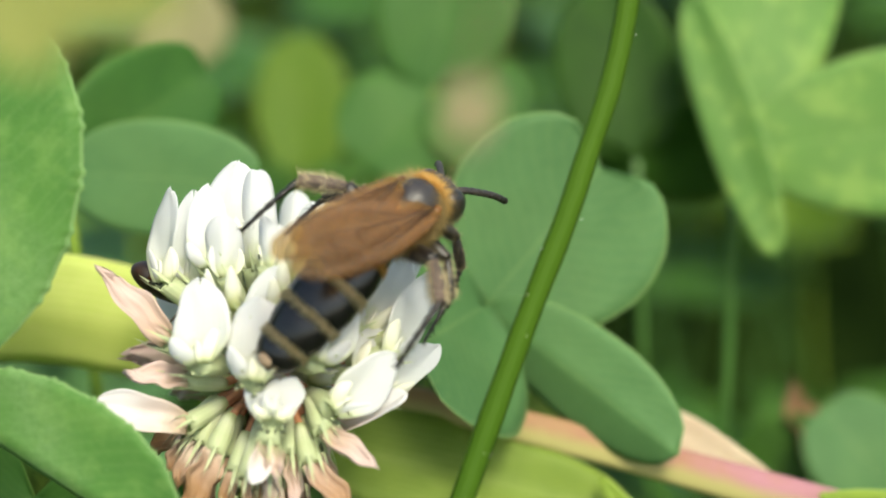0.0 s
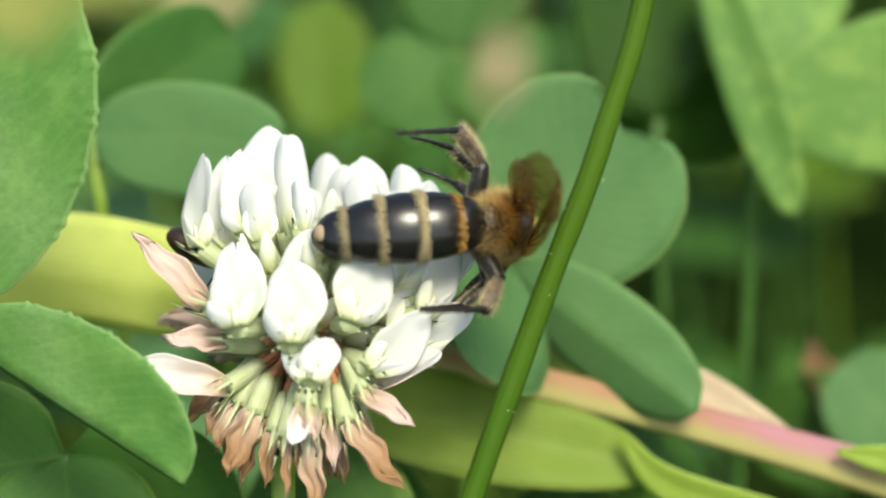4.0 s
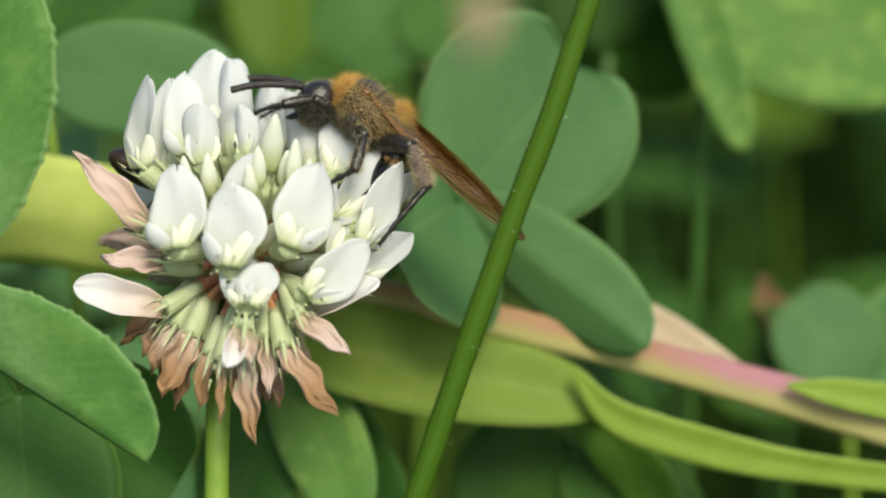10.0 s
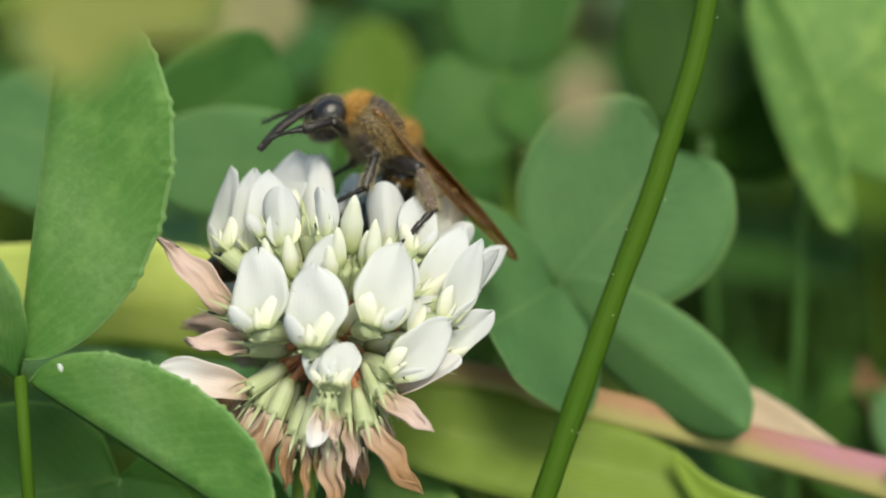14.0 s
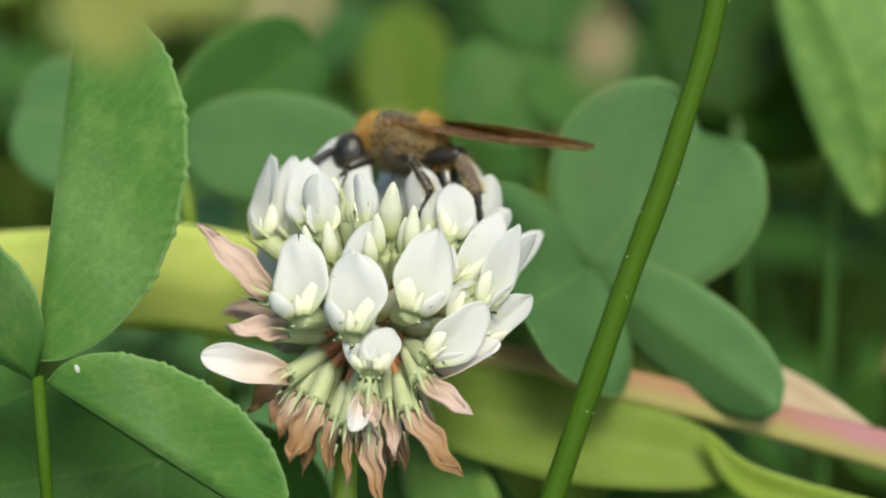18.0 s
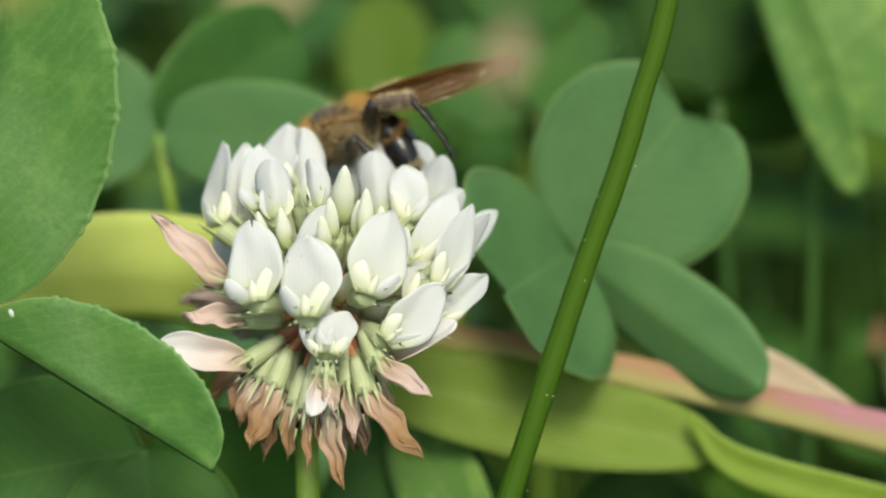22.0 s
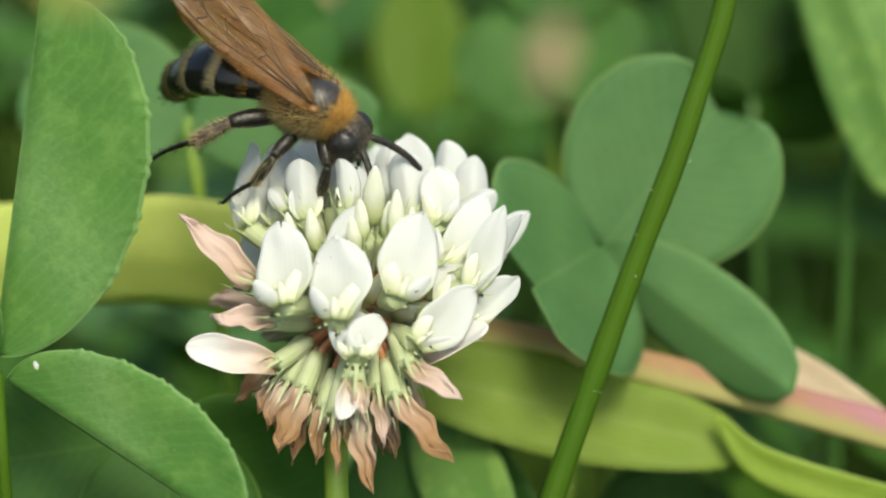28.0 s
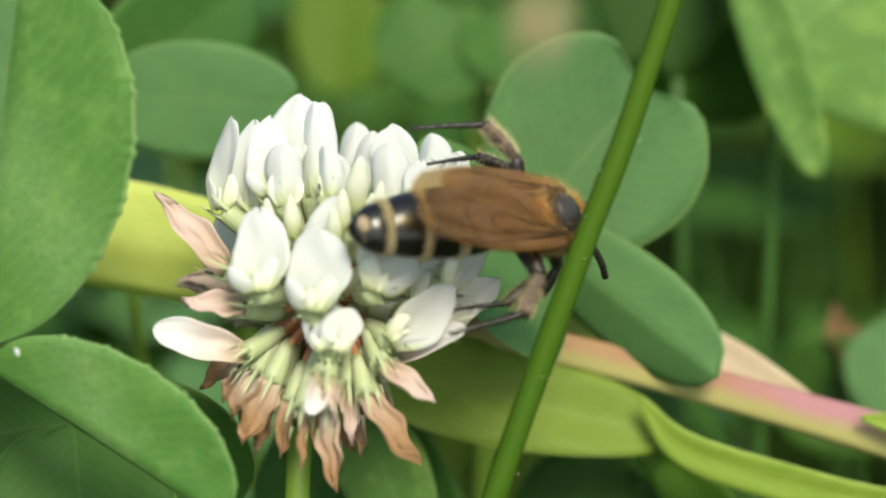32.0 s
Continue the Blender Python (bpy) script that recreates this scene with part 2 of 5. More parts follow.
ROSE = petal_skin("petal_rosy_brown", (0.55, 0.5, 0.3), (0.6, 0.44, 0.34), (0.68, 0.52, 0.47), 0.35, 0.6, 0.03, 0.4)
BROWN = petal_skin("petal_withered_brown", (0.7, 0.58, 0.48), (0.6, 0.42, 0.31), (0.42, 0.245, 0.12), 0.4, 0.65, 0.03, 0.7)
BUD = petal_skin("petal_bud_greenish", (0.5, 0.58, 0.22), (0.7, 0.74, 0.42), (0.86, 0.87, 0.76), 0.45)
CALYX = petal_skin("calyx_pale_green", (0.56, 0.62, 0.3), (0.72, 0.76, 0.52), (0.58, 0.65, 0.38), 0.35, 0.5, 0.1)
PEDICEL = plain("pedicel_reddish", (0.36, 0.13, 0.06), (0.58, 0.28, 0.15), 0.6, 1200)
PEDICEL_PALE = plain("pedicel_pale", (0.45, 0.4, 0.18), (0.6, 0.58, 0.34), 0.6, 1200)
CHITIN = plain("wasp_black_chitin", (0.003, 0.003, 0.004), (0.012, 0.011, 0.011), 0.26, 1800, 0.25, 0.00004)
CHITIN_MATT = plain("wasp_dark_chitin", (0.004, 0.003, 0.003), (0.04, 0.031, 0.026), 0.5, 1500, 1.0, 0.0003)
CHITIN_PLATE = plain("wasp_back_plate", (0.008, 0.008, 0.01), (0.05, 0.042, 0.04), 0.42, 2800, 0.6, 0.00008)
VEIN = plain("wasp_wing_vein", (0.02, 0.009, 0.003), (0.06, 0.026, 0.008), 0.4, 1500)
CHITIN_LEG = plain("wasp_leg_chitin", (0.003, 0.0025, 0.002), (0.016, 0.011, 0.008), 0.36, 2400, 0.9, 0.0001)
CHITIN_AMBER = plain("wasp_amber_chitin", (0.05, 0.02, 0.005), (0.2, 0.08, 0.012), 0.35, 1200)
CHITIN_BROWN = plain("wasp_brown_chitin", (0.012, 0.007, 0.003), (0.06, 0.03, 0.01), 0.5, 1500, 0.5, 0.00006)
EYE_BLACK = plain("wasp_eye", (0.004, 0.004, 0.005), (0.018, 0.016, 0.016), 0.34, 1800, 0.7, 0.00012)
FACE_PALE = plain("wasp_worn_patch", (0.2, 0.14, 0.08), (0.45, 0.34, 0.25), 0.6, 1500)
HAIR_AMBER = hair_skin("wasp_hair_amber", (0.34, 0.16, 0.025), (0.76, 0.45, 0.11))
HAIR_GOLD = hair_skin("wasp_hair_golden_brown", (0.22, 0.14, 0.04), (0.66, 0.5, 0.22))
HAIR_PALE = hair_skin("wasp_hair_pale", (0.56, 0.43, 0.2), (0.82, 0.73, 0.48))
HAIR_GREY = hair_skin("wasp_hair_greyish", (0.16, 0.12, 0.06), (0.5, 0.42, 0.26))
POLLEN = plain("pollen_dusted_leg", (0.01, 0.007, 0.006), (0.17, 0.118, 0.095), 0.75, 2200, 0.9, 0.00012)
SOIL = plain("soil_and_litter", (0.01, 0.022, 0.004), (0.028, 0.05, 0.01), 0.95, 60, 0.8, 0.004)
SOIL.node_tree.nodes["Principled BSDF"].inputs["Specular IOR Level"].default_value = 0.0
FLY_DARK = plain("fly_dark_body", (0.006, 0.004, 0.004), (0.04, 0.018, 0.01), 0.42, 2500)
FLY_ORANGE = plain("fly_orange_bar", (0.05, 0.017, 0.006), (0.15, 0.05, 0.015), 0.4, 2500)
FLY_TEAL = plain("fly_teal_shine", (0.01, 0.06, 0.08), (0.03, 0.16, 0.2), 0.2, 2500, 0.2, 0.00002, 0.7)


def wing_skin():
    m, t, n, l, p = nodes_of("wasp_wing_smoky_amber")
    uv = n.new("ShaderNodeUVMap")
    sep = n.new("ShaderNodeSeparateXYZ")
    l.new(uv.outputs[0], sep.inputs[0])
    g = grain(n, l, 500, 4)
    r = ramp(n, [(0.1, (0.33, 0.195, 0.095)), (0.55, (0.28, 0.175, 0.095)), (0.95, (0.22, 0.145, 0.085))])
    l.new(calc(n, l, "ADD", sep.outputs[1], calc(n, l, "MULTIPLY", calc(n, l, "SUBTRACT", g, 0.5), 0.3)), r.inputs[0])
    # pleats and cloudy streaks along the wing
    comb = n.new("ShaderNodeCombineXYZ")
    l.new(calc(n, l, "MULTIPLY", sep.outputs[0], 5.0), comb.inputs[0])
    l.new(calc(n, l, "MULTIPLY", sep.outputs[1], 2.2), comb.inputs[1])
    streak = n.new("ShaderNodeTexNoise")
    streak.inputs["Scale"].default_value = 1.3
    streak.inputs["Detail"].default_value = 5.0
    l.new(comb.outputs[0], streak.inputs["Vector"])
    tone = ramp(n, [(0.32, (0.62, 0.57, 0.52)), (0.68, (1.15, 1.12, 1.08))])
    l.new(streak.outputs["Fac"], tone.inputs[0])
    l.new(mixed(n, l, "MULTIPLY", 1.0, r.outputs[0], tone.outputs[0]), p.inputs["Base Color"])
    p.inputs["Roughness"].default_value = 0.16
    p.inputs["Specular IOR Level"].default_value = 0.8
    relief(n, l, p, calc(n, l, "ADD", calc(n, l, "MULTIPLY", streak.outputs["Fac"], 2.0), calc(n, l, "MULTIPLY", g, 0.6)), 0.7, 0.0004)
    tr = n.new("ShaderNodeBsdfTransparent")
    tr.inputs["Color"].default_value = (0.92, 0.8, 0.58, 1)
    mx = n.new("ShaderNodeMixShader")
    mx.inputs[0].default_value = 0.72
    l.new(p.outputs[0], mx.inputs[1])
    l.new(tr.outputs[0], mx.inputs[2])
    l.new(mx.outputs[0], n["Material Output"].inputs["Surface"])
    return m


WING = wing_skin()


def rib_skin():
    """The pink midrib stalk: cream at one end, rosy towards the other."""
    m, t, n, l, p = nodes_of("midrib_cream_to_pink")
    uv = n.new("ShaderNodeUVMap")
    sep = n.new("ShaderNodeSeparateXYZ")
    l.new(uv.outputs[0], sep.inputs[0])
    g = grain(n, l, 300, 4)
    r = ramp(n, [(0.0, (0.36, 0.28, 0.11)), (0.2, (0.37, 0.25, 0.115)), (0.45, (0.36, 0.19, 0.12)), (0.62, (0.4, 0.19, 0.22)), (0.8, (0.36, 0.26, 0.15)), (1.0, (0.34, 0.26, 0.15))])
    l.new(calc(n, l, "ADD", sep.outputs[1], calc(n, l, "MULTIPLY", calc(n, l, "SUBTRACT", g, 0.5), 0.3)), r.inputs[0])
    side = ramp(n, [(0.36, (1, 1, 1)), (0.62, (0, 0, 0))])
    l.new(calc(n, l, "ADD", sep.outputs[0], calc(n, l, "MULTIPLY", calc(n, l, "SUBTRACT", g, 0.5), 0.2)), side.inputs[0])
    col = mixed(n, l, "MIX", side.outputs[0], r.outputs[0], (0.42, 0.38, 0.15))
    l.new(col, p.inputs["Base Color"])
    p.inputs["Roughness"].default_value = 0.6
    p.inputs["Specular IOR Level"].default_value = 0.12
    relief(n, l, p, g, 0.3, 0.0002)
    through_light(t, n, l, p, col, 0.2)
    return m


RIB = rib_skin()


# ---- builders ----
def part(name, mesh, material, parent, label=""):
    """One mesh object under a thing or a part, or at top level."""
    ob = new(name, mesh)
    if material and not mesh.materials:
        mesh.materials.append(material)
    ob.parent = parent
    if label:
        ob["label"] = label
    return ob


def thing(name, place, label, category, group="", kind=""):
    """An Empty at its base that parents the parts of a thing; parts are given in world places."""
    e = new(name)
    e.empty_display_size = 0.005
    e.location = place
    return tagged(e, label, category, group, kind)


def mesh_of(name, verts, faces, uvs=None, smooth=True):
    me = bpy.data.meshes.new(name)
    me.from_pydata([tuple(v) for v in verts], [], faces)
    if uvs:
        layer = me.uv_layers.new(name="UVMap")
        flat = np.zeros(len(me.loops), dtype=np.int32)
        me.loops.foreach_get("vertex_index", flat)
        layer.data.foreach_set("uv", np.asarray(uvs, dtype=np.float32)[flat].ravel())
    if smooth:
        me.polygons.foreach_set("use_smooth", [True] * len(me.polygons))
    me.update()
    return me


def place_under(ob, parent, m):
    """Parents ob so that m is its world pose; the parent has a plain location."""
    ob.parent = parent
    ob.matrix_basis = Matrix.Translation(-Vector(parent.location)) @ m if parent else m
    return ob


def sheet(name, nt, ns, shape, thick):
    """A closed thin blade from shape(s, t), s from -1 to 1 and t from 0 to 1, given in mm."""
    pts = [[Vector(shape(-1 + 2 * j / ns, i / nt)) for j in range(ns + 1)] for i in range(nt + 1)]
    top, low, uv = [], [], []
    for i in range(nt + 1):
        for j in range(ns + 1):
            a = pts[min(i + 1, nt)][j] - pts[max(i - 1, 0)][j]
            b = pts[i][min(j + 1, ns)] - pts[i][max(j - 1, 0)]
            nrm = b.cross(a)
            nrm = nrm.normalized() if nrm.length > 1e-9 else Vector((0, 0, 1))
            rim = 0.35 if j in (0, ns) or i == nt else 1.0
            top.append((pts[i][j] + nrm * thick * 0.5 * rim) * MM)
            low.append((pts[i][j] - nrm * thick * 0.5 * rim) * MM)
            uv.append((j / ns, i / nt))
    k = len(top)
    w = ns + 1
    faces = []
    for i in range(nt):
        for j in range(ns):
            a = i * w + j
            faces.append((a, a + 1, a + w + 1, a + w))
            faces.append((k + a, k + a + w, k + a + w + 1, k + a + 1))
    ring = [j for j in range(w)] + [i * w + ns for i in range(1, nt + 1)] + [nt * w + j for j in range(ns - 1, -1, -1)] + [i * w for i in range(nt - 1, 0, -1)]
    for a, b in zip(ring, ring[1:] + ring[:1]):
        faces.append((a, k + a, k + b, b))
    me = mesh_of(name, top + low, faces, uv + uv)
    me.polygons.foreach_set("use_smooth", [True] * (len(faces) - len(ring)) + [False] * len(ring))
    me.update()
    return me


def leaf_mesh(length, width, notch=0.06, fold_l=8, fold_r=8, bend=0.06, teeth=0.012, seed=0, belly=0.62, detail=(22, 12)):
    """A leaflet along +y facing +z: an egg with its broad end outwards, notched at the tip, folded on its midrib."""
    rnd = random.Random(seed)
    ph = [rnd.uniform(0, 6.28) for _ in range(4)]
    wav = [rnd.uniform(-1, 1) for _ in range(2)]

    def shape(s, t):
        q = t ** (1.0 / (0.55 + belly))
        h = math.sqrt(max(0.0, 1 - (2 * q - 1) ** 2)) if t < 1 else 0.0
        h = max(h * (0.86 + 0.14 * t), 0.012)
        x = s * h * width / 2
        saw = (abs(((t * 26 + s * 3) % 1) - 0.5) * 2) * teeth * width * (0.5 + 0.5 * math.sin(t * 41 + ph[3])) * 1.6 if abs(s) > 0.99 and 0.15 < t < 0.98 else 0
        x += math.copysign(saw, s)
        y = length * t
        y -= notch * length * t ** 5 * max(0.0, 1 - abs(x) / (0.3 * width)) ** 1.5
        ang = radians(fold_l if x < 0 else fold_r)
        side = abs(x)
        z = math.sin(ang) * side
        x = math.copysign(math.cos(ang) * side, x)
        z += bend * length * (math.sin(t * 2.4 + ph[0]) - math.sin(ph[0])) * 0.5
        z += 0.012 * width * (math.sin(s * 3 + ph[1] + 2 * t) + wav[0] * math.sin(t * 9 + ph[2]) * abs(s))
        return x, y, z

    return sheet("leaflet", detail[0], detail[1], shape, 0.22)


def facing(p0, p1, roll=0.0, towards=(0, 0, -1)):
    """World pose with +y from patch place p0 to p1 and +z as near as can be to the patch direction given, turned about +y by roll."""
    a, b = way(p0), way(p1)
    y = (b - a).normalized()
    f = AU * towards[0] + AV * towards[1] + AW * towards[2]
    z = (f - y * f.dot(y)).normalized()
    x = y.cross(z)
    m = Matrix((x, y, z)).transposed().to_4x4()
    m = m @ Matrix.Rotation(radians(roll), 4, "Y")
    m.translation = a
    return m


def leaflet(parent, p0, p1, width, material, roll=0.0, label="", towards=(0, 0, -1), **kw):
    length = (Vector(p1) - Vector(p0)).length
    ob = part("leaflet", leaf_mesh(length, width, **kw), material, None, label)
    return place_under(ob, parent, facing(p0, p1, roll, towards))


def smooth_line(pts, n):
    """A Catmull-Rom line through the places."""
    pts = [Vector(p) for p in pts]
    if len(pts) == 2:
        return [pts[0].lerp(pts[1], i / n) for i in range(n + 1)]
    ext = [pts[0] * 2 - pts[1]] + pts + [pts[-1] * 2 - pts[-2]]
    out = []
    segs = len(pts) - 1
    for i in range(n + 1):
        g = min(i / n * segs, segs - 1e-6)
        k, t = int(g), g - int(g)
        a, b, c, d = ext[k : k + 4]
        out.append(0.5 * (2 * b + (c - a) * t + (2 * a - 5 * b + 4 * c - d) * t * t + (3 * b - 3 * c + d - a) * t**3))
    return out


def tube_data(pts, radii, sides=8, flat=1.0):
    """Verts, faces and uvs of a tube through points, with a radius at each."""
    verts, faces, uvs = [], [], []
    n = len(pts)
    up = None
    for i, p in enumerate(pts):
        d = (pts[min(i + 1, n - 1)] - pts[max(i - 1, 0)]).normalized()
        if up is None:
            up = Vector((0, 0, 1)) if abs(d.z) < 0.9 else Vector((1, 0, 0))
        x = d.cross(up).normalized()
        up = x.cross(d).normalized()
        for k in range(sides):
            a = 6.28318 * k / sides
            verts.append(p + (x * math.cos(a) + up * math.sin(a) * flat) * radii[i])
            uvs.append((k / sides, i / (n - 1)))
    for i in range(n - 1):
        for k in range(sides):
            a, b = i * sides + k, i * sides + (k + 1) % sides
            faces.append((a, b, b + sides, a + sides))
    faces.append(tuple(range(sides - 1, -1, -1)))
    faces.append(tuple((n - 1) * sides + k for k in range(sides)))
    return verts, faces, uvs


def tube(name, pts, r0, r1, material, parent, n=12, sides=8, label="", flat=1.0, bulge=None):
    """A tapering tube through world places (metres)."""
    line = smooth_line(pts, n)
    radii = [(r0 + (r1 - r0) * i / n) * (bulge(i / n) if bulge else 1.0) for i in range(n + 1)]
    base = Vector(parent.location) if parent else Vector()
    v, f, u = tube_data(line, radii, sides, flat)
    ob = part(name, mesh_of(name, [p - base for p in v], f, u), material, parent, label)
    return ob


def joined(name, pieces, material, parent, label=""):
    """Several verts-and-faces pieces as one mesh."""
    verts, faces, uvs = [], [], []
    for v, f, u in pieces:
        k = len(verts)
        verts += v
        faces += [tuple(i + k for i in g) for g in f]
        uvs += u
    return part(name, mesh_of(name, verts, faces, uvs), material, parent, label)


def ball_data(c, r, nu=12, nv=8, bump=0.0, seed=0):
    """Verts, faces and uvs of an ellipsoid about c with radii r."""
    rnd = random.Random(seed)
    c = Vector(c)
    verts, faces, uvs = [c + Vector((r[0], 0, 0))], [], [(0, 0)]
    for i in range(1, nv):
        a = math.pi * i / nv
        for k in range(nu):
            b = 6.28318 * k / nu
            q = 1 + bump * rnd.uniform(-1, 1)
            verts.append(c + Vector((math.cos(a) * r[0], math.sin(a) * math.cos(b) * r[1], math.sin(a) * math.sin(b) * r[2])) * q)
            uvs.append((k / nu, i / nv))
    verts.append(c - Vector((r[0], 0, 0)))
    uvs.append((0, 1))
    last = len(verts) - 1
    for k in range(nu):
        faces.append((0, 1 + k, 1 + (k + 1) % nu))
        for i in range(nv - 2):
            a, b = 1 + i * nu + k, 1 + i * nu + (k + 1) % nu
            faces.append((a, a + nu, b + nu, b))
        a, b = 1 + (nv - 2) * nu + k, 1 + (nv - 2) * nu + (k + 1) % nu
        faces.append((a, last, b))
    return verts, faces, uvs


def scaled(data, k):
    v, f, u = data
    return [p * k for p in v], f, u


def hair_data(roots, lengths, radius):
    """Fine three-sided tapering hairs from (place, direction) pairs."""
    verts, faces, uvs = [], [], []
    for (p, d), ln in zip(roots, lengths):
        d = d.normalized()
        x = d.orthogonal().normalized()
        y = d.cross(x)
        k = len(verts)
        for a in (0, 2.094, 4.189):
            verts.append(p + (x * math.cos(a) + y * math.sin(a)) * radius)
            uvs.append((0, 0))
        verts.append(p + d * ln)
        uvs.append((0, 1))
        faces += [(k, k + 1, k + 3), (k + 1, k + 2, k + 3), (k + 2, k, k + 3)]
    return verts, faces, uvs


def strap(name, parent, line, widths, material, roll=0.0, thick=0.5, gutter=0.1, label="", towards=(0, 0, -1), n=26, ns=8, wave=0.0):
    """A long blade along a patch line with a width (mm) at each place of it, its face turned to a patch direction."""
    pts = smooth_line(line, n)
    wid = [w.x for w in smooth_line([(q, 0, 0) for q in widths], n)]
    base = CENTRE

    def shape(s, t):
        i = min(int(round(t * n)), n)
        p = pts[i]
        d = (pts[min(i + 1, n)] - pts[max(i - 1, 0)]).normalized()
        f = Vector(towards)
        f = (f - d * f.dot(d)).normalized()
        x = d.cross(f)
        x, f = x * math.cos(radians(roll)) + f * math.sin(radians(roll)), f * math.cos(radians(roll)) - x * math.sin(radians(roll))
        h = max(wid[i], 0.05) / 2
        q = p + x * s * h + f * (gutter * h * abs(s) * 2 + wave * math.sin(t * 17 + s * 2) * h)
        return AU.dot(way(q) - base) / MM, AV.dot(way(q) - base) / MM, -AW.dot(way(q) - base) / MM

    me = sheet(name, n, ns, shape, thick)
    ob = part(name, me, material, None, label)
    m = FRAME3.to_4x4()
    m.translation = CENTRE
    return place_under(ob, parent, m)


def ground_below(p):
    """The patch place's foot on the ground, in the world."""
    a = way(p)
    return Vector((a.x, a.y, 0.0))


# ---- the setting: soil under the sward, out to the horizon ----
def make_ground():
    n = 60
    verts, faces, uvs = [], [], []
    rim = [-400, -60, -8, -1.5] + [-0.6 + 1.2 * i / (n - 8) for i in range(n - 7)] + [1.5, 8, 60, 400]
    for y in rim:
        for x in rim:
            near = max(abs(x), abs(y)) < 0.7
            z = 0.006 * noise.noise((x * 30, y * 30, 0)) if near else 0.0
            verts.append((x, y, z - 0.004))
            uvs.append((x, y))
    k = len(rim)
    for i in range(k - 1):
        for j in range(k - 1):
            faces.append((i * k + j, i * k + j + 1, (i + 1) * k + j + 1, (i + 1) * k + j))
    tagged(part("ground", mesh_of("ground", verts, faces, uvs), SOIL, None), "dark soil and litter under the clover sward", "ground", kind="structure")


make_ground()


# ---- clover leaves that the camera sees well ----
def clover_leaf(joint, leaflets, label, material, stem_material=STEM_GREEN, foot=None, stem_r=0.55, group="", behind=None):
    """A three-part clover leaf on its stalk. leaflets: (end, width, roll, extras) in plan units for the ends."""
    j = lay(*joint)
    base = ground_below(Vector((j[0], j[1], j[2])) if foot is None else Vector(foot))
    e = thing("clover_leaf", base, label, "clover leaf", group)
    top = way(j)
    mid = base.lerp(top, 0.55) + Vector((0.002, 0.004, 0.0)) if behind is None else way(j + Vector(behind))
    tube("leaf_stalk", [base - Vector((0, 0, 0.012)), mid, top], stem_r * 1.15 * MM, stem_r * 0.8 * MM, stem_material, e, 14)
    for end, width, roll, kw in leaflets:
        start = lay(*kw.pop("start")) if "start" in kw else j
        leaflet(e, start, lay(*end), width, kw.pop("skin", material), roll, **kw)
    return e


FRONT_LEAF = clover_leaf(
    (-178, 540, -7.5),
    [
        ((-105, -165, -9.5), 19.5, 0, dict(fold_l=-84, fold_r=4, detail=(110, 14), start=(-182, 512, -7.5), seed=3, bend=0.03, notch=0.03, belly=0.45, teeth=0.011)),
        ((268, 822, -10.5), 12.6, 2, dict(detail=(110, 14), fold_l=6, fold_r=-78, start=(-160, 552, -7.0), seed=5, bend=0.03, notch=0.02, belly=0.5, teeth=0.012)),
        ((-490, 390, -8.5), 18.0, -20, dict(fold_l=-60, fold_r=10, start=(-182, 545, -7.5), seed=7, bend=0.05, notch=0.03, belly=0.5)),
    ],
    "fresh green clover leaf with pale marks in front of the flower",
    LEAF_FRONT,
    STALK_GREEN,
    foot=(-23.5, -100, -4),
)

clover_leaf(
    (812, 357, 18),
    [
        ((1052, 66, 17), 18.8, 0, dict(fold_l=4, fold_r=4, seed=11, notch=0.16, bend=0.03, belly=0.5, teeth=0.004)),
        ((672, 442, 7), 20.5, 0, dict(fold_l=4, fold_r=4, seed=12, notch=0.15, bend=0.03, belly=0.5, teeth=0.003, towards=(0.75, 0.45, -0.5))),
        ((1148, 610, 13), 9.0, -6, dict(fold_l=8, fold_r=-44, seed=13, notch=0.0, bend=0.04, belly=0.42, teeth=0.0)),
    ],
    "matt bluish-green clover leaf with heart-shaped leaflets behind the flower",
    LEAF_MID,
    foot=(24, -100, 60),
    behind=(0.5, -2.5, 9),
)

clover_leaf(
    (1250, 82, 36),
    [
        ((1320, 274, 33), 5.4, 15, dict(fold_l=6, fold_r=6, start=(1165, -190, 38), seed=21, notch=0.02, bend=0.05, belly=0.6, teeth=0.0)),
        ((1720, 20, 40), 15.5, 5, dict(fold_l=4, fold_r=4, seed=22, notch=0.05, bend=0.05, belly=0.3, teeth=0.0)),
        ((1350, -400, 44), 13.0, 5, dict(fold_l=4, fold_r=4, seed=23, notch=0.05, bend=0.05, belly=0.4, teeth=0.0)),
    ],
    "pale yellowish-green blotched clover leaf standing tall",
    LEAF_PALE,
    STEM_DARK,
    foot=(32, -100, 70),
)

clover_leaf(
    (70, 130, 24),
    [
        ((432, 150, 22), 10.2, 0, dict(fold_l=6, fold_r=2, seed=31, notch=0.05, bend=0.05, belly=0.62, teeth=0.0)),
        ((-240, 60, 26), 14.0, 10, dict(fold_l=6, fold_r=6, seed=32, notch=0.05, bend=0.05, teeth=0.0)),
        ((330, -60, 34), 12.0, 20, dict(fold_l=6, fold_r=6, seed=33, notch=0.05, bend=0.05, teeth=0.0, skin=LEAF_HALF_SHADE)),
    ],
    "matt green clover leaf with a pale band behind the flower",
    LEAF_MID,
    foot=(-12, -100, 50),
)

